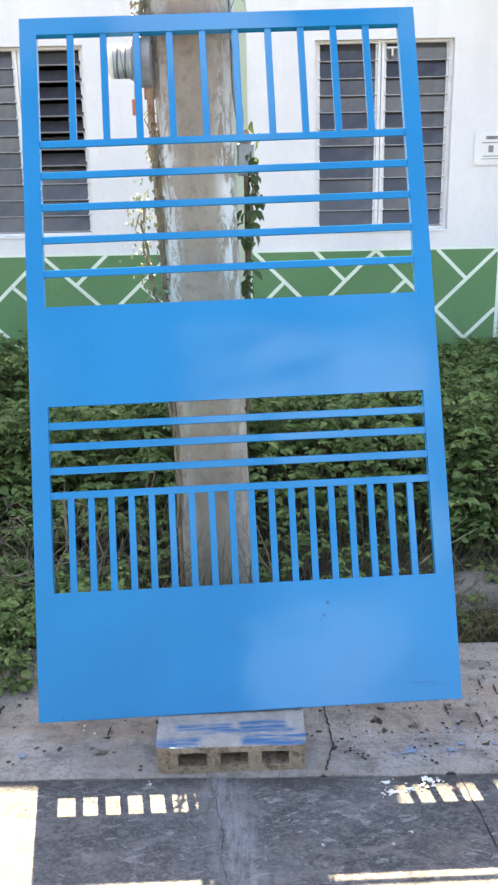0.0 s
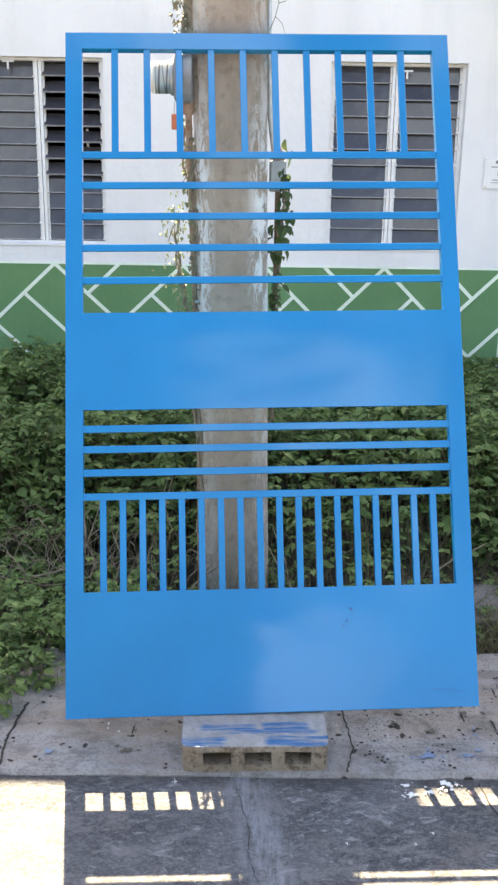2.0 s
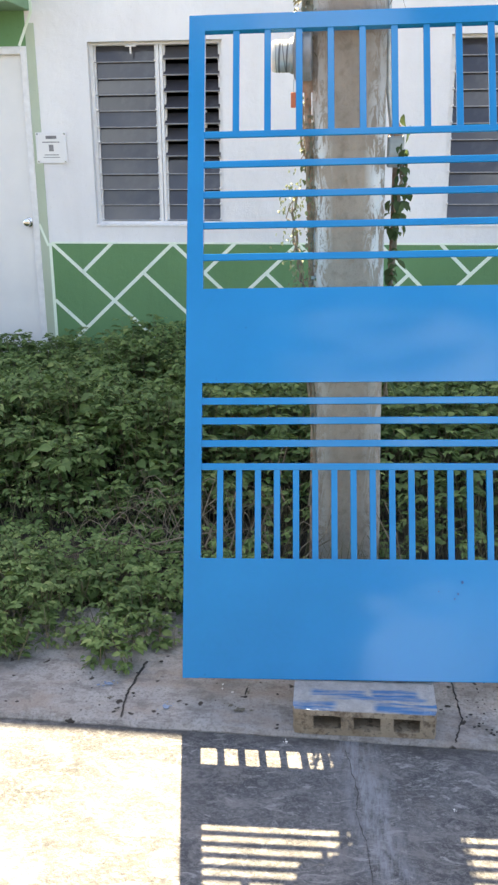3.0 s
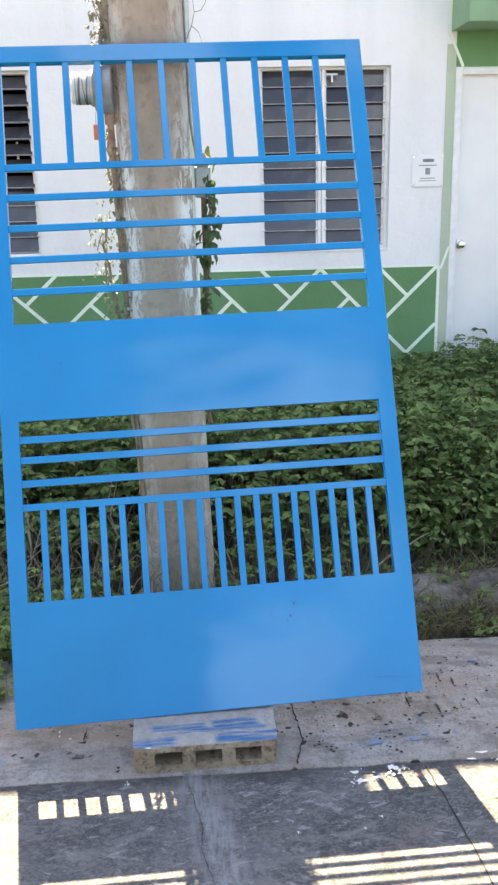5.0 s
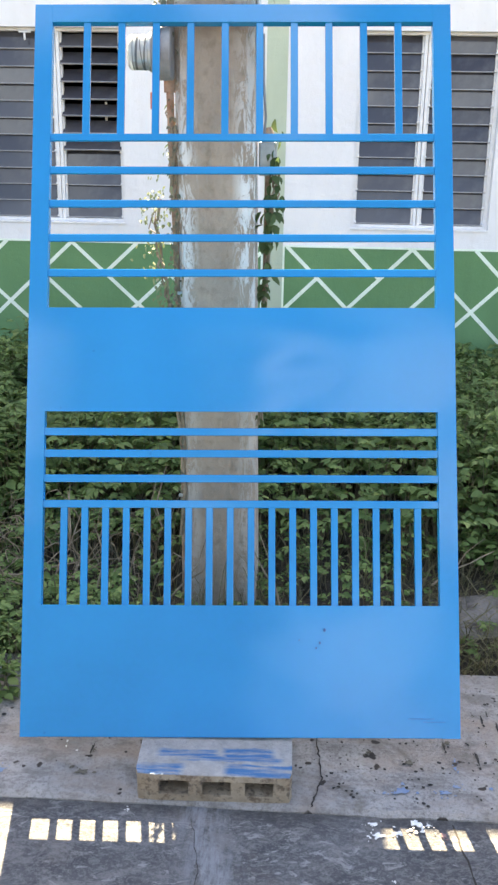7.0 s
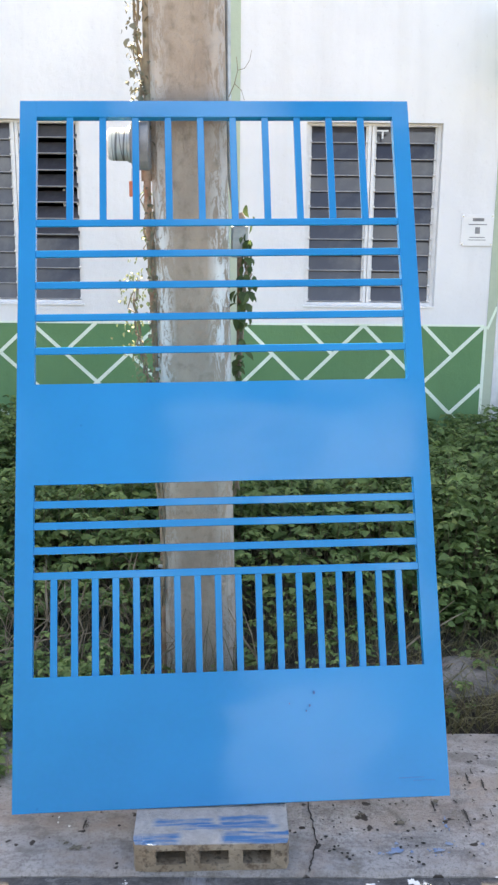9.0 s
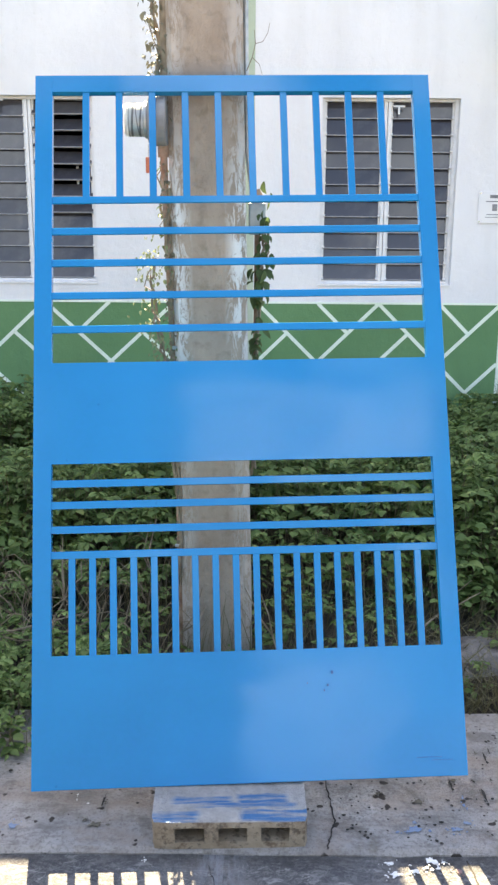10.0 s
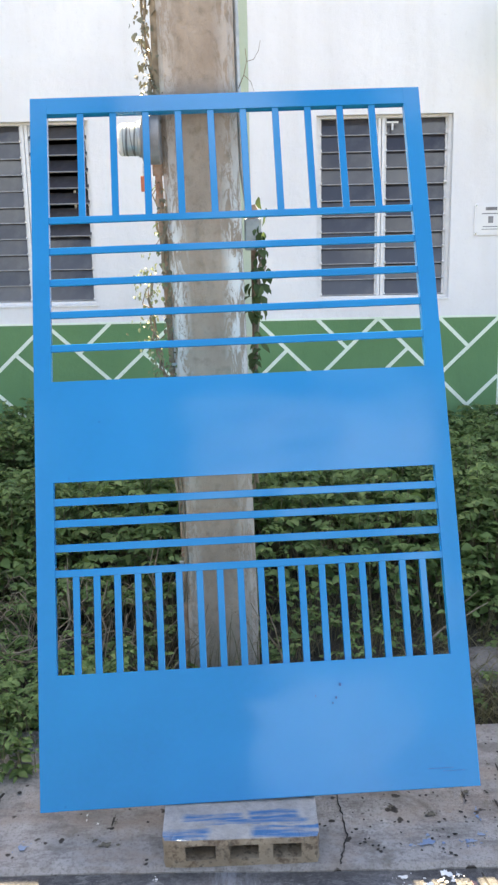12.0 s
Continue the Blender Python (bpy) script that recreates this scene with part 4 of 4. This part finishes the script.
for i, (x, y, z, l, turn, tilt) in enumerate(((-0.98, -0.90, 0.10, 0.42, 12, -8), (-0.78, -0.84, 0.08, 0.30, 64, -40), (-0.70, -0.80, 0.06, 0.34, 110, -55), (-1.15, -0.86, 0.11, 0.36, -10, 4),
                                               (-0.45, -0.62, 0.03, 0.40, 80, -62), (-0.36, -0.98, 0.02, 0.36, 20, -48), (0.10, -1.02, 0.03, 0.33, 160, -58), (0.62, -0.70, 0.05, 0.30, 30, -18), (-0.62, -0.86, 0.05, 0.30, 70, -70))):
    twig(x, y, z, l, turn, tilt, i)

# dead stems tangled under the weeds beside the pole
rt = random.Random(31)
bm = bmesh.new()
for k in range(130):
    x, y = rt.uniform(-1.15, -0.36), rt.uniform(-1.02, -0.42)
    length, turn, high = rt.uniform(0.08, 0.26), rt.uniform(0, 6.28), rt.uniform(0.04, 0.20)
    z = soil_z(x, y) + rt.uniform(0.0, 0.12)
    bend = rt.uniform(-0.8, 0.8)
    pts = []
    for i in range(6):
        f = i / 5
        w = turn + bend * f
        pts.append((x + length * f * math.cos(w), y + 0.6 * length * f * math.sin(w), z + high * math.sin(2.4 * f) + rt.uniform(-0.006, 0.006)))
    add_tube(bm, pts, rt.uniform(0.0010, 0.0026), 5, 0.5)
tangle = part("dead_stems", bm, TWIG)
tagged(tangle, "tangle of dry brown stems under the weeds", "dead stems", kind="stuff")

# grey rubble slab at the edge of the weeds
bm = bmesh.new()
n, m = 26, 12
vs = [[None] * (m + 1) for _ in range(n + 1)]
for i in range(n + 1):
    for j in range(m + 1):
        u, v = i / n, j / m
        x = 0.55 + 1.25 * u
        y = -1.03 + 0.33 * v + 0.035 * noise.noise((u * 6, v * 2, 9))
        edge = min(1.0, 5 * min(u, 1 - u, v, 1 - v))
        vs[i][j] = bm.verts.new((x, y, soil_z(x, y) - 0.02 + 0.055 * edge ** 0.5 + 0.022 * noise.noise((x * 9, y * 9, 1)) + 0.008 * noise.noise((x * 30, y * 30, 1))))
for i in range(n):
    for j in range(m):
        bm.faces.new((vs[i][j], vs[i + 1][j], vs[i + 1][j + 1], vs[i][j + 1]))
rub = part("rubble_slab", bm, RUBBLE)
tagged(rub, "broken grey concrete slab sunk in the earth beside the weeds", "rubble")


# ---- vines on the pole ----
def vine(name, label, path, leaves, spread_x, spread_z, size, seed, bare=0.0022, leaf=IVY):
    """A climbing vine: wandering stems as one part, hanging leaves as another."""
    r = np.random.default_rng(seed)
    v = empty(name, pose(*path[0]), label, "vine")
    base = np.array(path[0])
    bm = bmesh.new()
    for s in range(3):
        pts = []
        for i in range(len(path) - 1):
            for f in (0, 0.25, 0.5, 0.75):
                q = np.array(path[i]) * (1 - f) + np.array(path[i + 1]) * f + r.normal(0, 0.008, 3) - base
                pts.append(tuple(q))
        add_tube(bm, pts, bare * (1 + 0.6 * s), 5)
    part("stem", bm, TWIG, v, "dry brown stem", True)
    pl, wy, sz = [], [], []
    for k in range(leaves):
        i = r.integers(0, len(path) - 1)
        q = np.array(path[i]) + (np.array(path[i + 1]) - np.array(path[i])) * r.random()
        q = q + np.array([r.normal(0, spread_x), r.normal(-0.012, 0.022), r.normal(0, spread_z)]) - base
        pl.append(q)
        wy.append((r.normal(0, 0.5), r.normal(-0.45, 0.3), r.uniform(-1.0, 0.1)))
        sz.append(r.uniform(0.6, 1.15) * size)
    me = leaf_mesh("leaves", np.array(pl), np.array(wy), np.array(sz), r, 0.3)
    me.materials.append(leaf)
    lo = new("leaves", me)
    lo.parent = v
    tagged(lo, kind="stuff")
    return v


vine("climbing_vine", "thin vine with small pale leaves beside the rusty pipe", [(-0.305, -0.925, 0.95), (-0.318, -0.925, 1.08), (-0.352, -0.93, 1.24), (-0.366, -0.93, 1.36), (-0.352, -0.925, 1.47)], 300, 0.027, 0.05, 0.0165, 3, leaf=PALE)
vine("climbing_vine", "dead vine packed between the rusty pipe and the pole", [(-0.285, -0.90, 0.30), (-0.293, -0.90, 1.0), (-0.304, -0.90, 1.35), (-0.308, -0.90, 1.52), (-0.314, -0.90, 1.70)], 200, 0.007, 0.04, 0.018, 21, 0.003, DRY)
vine("climbing_vine", "dried vine tangled along the thick riser pipe", [(-0.335, -0.885, 1.92), (-0.342, -0.885, 2.10), (-0.356, -0.885, 2.28), (-0.350, -0.885, 2.55), (-0.346, -0.885, 2.95)], 260, 0.018, 0.05, 0.024, 5, leaf=DRY)
vine("climbing_vine", "green heart-leaved vine climbing beside the junction box", [(-0.026, -0.83, 0.70), (-0.024, -0.83, 1.1), (-0.016, -0.83, 1.35), (0.002, -0.82, 1.46), (0.008, -0.82, 1.58)], 95, 0.013, 0.05, 0.046, 8)

vine("climbing_vine", "few yellow-green leaves hanging behind the rusty pipe", [(-0.330, -0.70, 1.50), (-0.345, -0.69, 1.62), (-0.352, -0.69, 1.76)], 22, 0.008, 0.02, 0.030, 14)
bm = tube([(-0.062, -0.83, 2.02), (-0.044, -0.832, 2.06), (-0.034, -0.834, 2.10), (-0.038, -0.832, 2.14)], 0.0017, 6, 0.5)
add_tube(bm, [(-0.034, -0.834, 2.10), (-0.012, -0.838, 2.105), (0.004, -0.84, 2.13), (0.010, -0.84, 2.16)], 0.0012, 6, 0.5)
add_tube(bm, [(-0.044, -0.832, 2.06), (-0.022, -0.834, 2.04), (-0.012, -0.836, 2.01)], 0.0014, 6, 0.5)
tagged(part("dry_twig", bm, TWIG), "thin dry twig sticking out from the concrete pole", "twig")

# ---- cracks, joints and dried paint on kerb and road ----
def crack(name, pts, width, label, seed, z=0.0015, on=None):
    """A thin ragged crack filled with dirt."""
    r = random.Random(seed)
    bm = bmesh.new()
    fine = []
    for (xa, ya), (xb, yb) in zip(pts, pts[1:]):
        for i in range(6):
            f = i / 6
            fine.append((xa + (xb - xa) * f + r.uniform(-0.003, 0.003), ya + (yb - ya) * f + r.uniform(-0.004, 0.004)))
    fine.append(pts[-1])
    rows2 = []
    for x, y in fine:
        w = width * r.uniform(0.35, 1.2)
        h = (kerb_z(x, y) if y > KERB_FRONT else ROAD_Z) + z
        rows2.append([bm.verts.new((x - w / 2, y, h - 0.004)), bm.verts.new((x - w / 2, y, h)), bm.verts.new((x + w / 2, y, h)), bm.verts.new((x + w / 2, y, h - 0.004))])
    for a, b in zip(rows2, rows2[1:]):
        for j in range(3):
            bm.faces.new((a[j], a[j + 1], b[j + 1], b[j]))
    bmesh.ops.recalc_face_normals(bm, faces=bm.faces[:])
    return setting(part(name, bm, CRACK), label, "crack")


crack("kerb_crack", [(0.186, -1.56), (0.182, -1.64), (0.192, -1.72), (0.196, -1.79), (0.176, -1.86), (0.168, -1.90)], 0.0032, "dirt-filled crack across the concrete kerb", 1, 0.004)
crack("kerb_crack", [(-0.775, -1.60), (-0.787, -1.68), (-0.794, -1.78), (-0.785, -1.885)], 0.0055, "dirt-filled crack across the concrete kerb", 2, 0.004)
crack("road_joint", [(0.525, -1.92), (0.542, -2.06), (0.556, -2.20), (0.575, -2.45), (0.60, -2.9)], 0.0045, "dark joint across the road surface", 3)
crack("road_crack", [(-0.135, -1.94), (-0.115, -2.04), (-0.10, -2.12), (-0.105, -2.2), (-0.075, -2.3), (-0.06, -2.5), (-0.04, -2.9)], 0.0013, "fine crack along the pale repair smear", 4)
rs = random.Random(11)


def splash(name, x, y, r, mat, label, stretch=1.0, turn=0.0, lift=0.004):
    z = (kerb_z(x, y) if y > KERB_FRONT else ROAD_Z) + lift
    bm, drops = blot(x, y, z, r * 0.62, rs, stretch, turn), []
    for k in range(5):
        w, d = rs.uniform(0, 6.28), r * rs.uniform(0.5, 1.7)
        px, py = x + d * math.cos(w) * stretch, y + d * math.sin(w)
        if (py > KERB_FRONT + 0.004) == (y > KERB_FRONT):
            drops.append(blot(px, py, z + kerb_z(px, py) - kerb_z(x, y) if y > KERB_FRONT else z, r * rs.uniform(0.08, 0.24), rs, rs.uniform(0.6, 1.6), turn, 12))
    ob = part(name, bm, mat)
    for d in drops:
        part("drop", d, mat, ob)
    return tagged(ob, label, "paint splash", "paint splashes on kerb and road")


for x, y, r, s, a in ((-0.663, -1.824, 0.016, 1.4, 0), (0.403, -1.827, 0.022, 1.5, 0.2), (0.557, -1.73, 0.012, 0.5, 0.3), (0.560, -1.70, 0.008, 0.6, 0.3), (0.517, -1.825, 0.013, 2.0, 0.1), (0.548, -1.80, 0.010, 1.8, -0.2), (-0.86, -1.73, 0.014, 1.6, 0.1), (0.385, -1.835, 0.009, 1.0, 0), (0.49, -1.46, 0.008, 1.5, 0), (0.80, -1.44, 0.014, 1.4, 0.2), (0.64, -1.80, 0.007, 1.2, 0)):
    splash("paint_splash", x, y, r, SPLASH_BLUE, "dried bright blue paint splash on the grey kerb", s, a)
splash("paint_splash", 0.495, -1.962, 0.016, SPLASH_RED, "faded dull red paint splash beside the kerb", 0.8, 0.1)
for x, y, r, s, a in ((-0.514, -1.700, 0.005, 0.7, 0.2), (-0.511, -1.722, 0.004, 0.5, 0.3), (-0.478, -1.735, 0.0045, 0.6, -0.5), (0.322, -1.935, 0.010, 1.8, 0.2), (0.432, -1.924, 0.024, 0.9, 0.3), (0.332, -1.976, 0.016, 1.6, 0.2), (0.385, -1.962, 0.014, 1.2, 0.1), (0.69, -1.898, 0.007, 4.0, 0.05), (0.46, -1.93, 0.008, 1.3, 0), (0.66, -1.905, 0.008, 2.6, 0), (0.74, -1.915, 0.008, 2.8, 0), (-0.30, -1.93, 0.006, 1, 0), (0.36, -2.12, 0.005, 1, 0), (0.68, -2.07, 0.008, 1, 0), (0.71, -1.99, 0.006, 1.5, 0), (0.14, -2.16, 0.004, 1, 0), (0.31, -2.16, 0.0035, 1, 0)):
    splash("paint_splash", x, y, r, SPLASH_WHITE, "dried white paint splash beside the kerb", s, a)
for x, y, r, s, a in ((-0.432, -1.727, 0.010, 0.6, 1.4), (-0.445, -1.817, 0.022, 1.6, 0.2), (-0.475, -1.80, 0.012, 1.4, 0.5), (0.436, -1.714, 0.017, 1.5, -0.5), (0.327, -1.681, 0.013, 1.2, 0.6), (0.551, -1.624, 0.014, 1.2, 0.2), (0.667, -1.522, 0.010, 0.4, 0.1), (0.702, -1.553, 0.012, 0.5, 0.2), (0.640, -1.505, 0.008, 0.4, -0.2), (-0.84, -1.80, 0.010, 1.2, 0), (0.66, -1.62, 0.010, 0.6, 0.3)):
    splash("dirt_stain", x, y, r * 0.8, STAIN, "dark dirt stain on the grey kerb", s, a)
for x, y, length in ((0.664, -1.522, 0.040), (0.683, -1.492, 0.020), (0.703, -1.552, 0.042), (0.624, -1.690, 0.050), (0.697, -1.672, 0.022), (0.752, -1.655, 0.026), (0.540, -1.640, 0.034), (-0.437, -1.722, 0.048), (0.840, -1.60, 0.030), (0.585, -1.585, 0.018)):
    z = kerb_z(x, y) + 0.0045
    bm = blot(x, y, z, length * 0.62, rs, 0.13, rs.uniform(-0.12, 0.12), 14)
    drop = blot(x + 0.001, y - length * 0.75, z, length * 0.13, rs, 0.8, 0, 10)
    ob = part("tar_drip", bm, CRACK)
    part("drop", drop, CRACK, ob)
    tagged(ob, "black dried drip on the grey kerb", "drip", "black drips on the kerb")
pl = []
for k in range(230):
    x = rs.uniform(-1.0, 1.25) if k % 3 == 0 else rs.uniform(0.2, 0.95)
    y = rs.uniform(-1.88, -1.36) if k < 150 else rs.uniform(-1.88, -1.58)
    bmr = rs.uniform(0.0015, 0.006) if k < 190 else rs.uniform(0.003, 0.007)
    pl.append((x, y, bmr))
bm = bmesh.new()
for x, y, r in pl:
    h = kerb_z(x, y) + 0.004
    turn, st = rs.uniform(0, 3.1), rs.uniform(0.5, 1.0)
    ring = []
    for j in range(7):
        w = 2 * math.pi * j / 7
        u, v = r * math.cos(w) * rs.uniform(0.7, 1.2), r * st * math.sin(w)
        ring.append(bm.verts.new((x + u * math.cos(turn) - v * math.sin(turn), y + u * math.sin(turn) + v * math.cos(turn), h)))
    top = bm.verts.new((x, y, h + 0.0015))
    for j in range(7):
        bm.faces.new((ring[j], ring[(j + 1) % 7], top))
specks = part("dirt_specks", bm, CRACK)
tagged(specks, "scattered dark specks of dirt and litter on the kerb", "litter", kind="stuff")
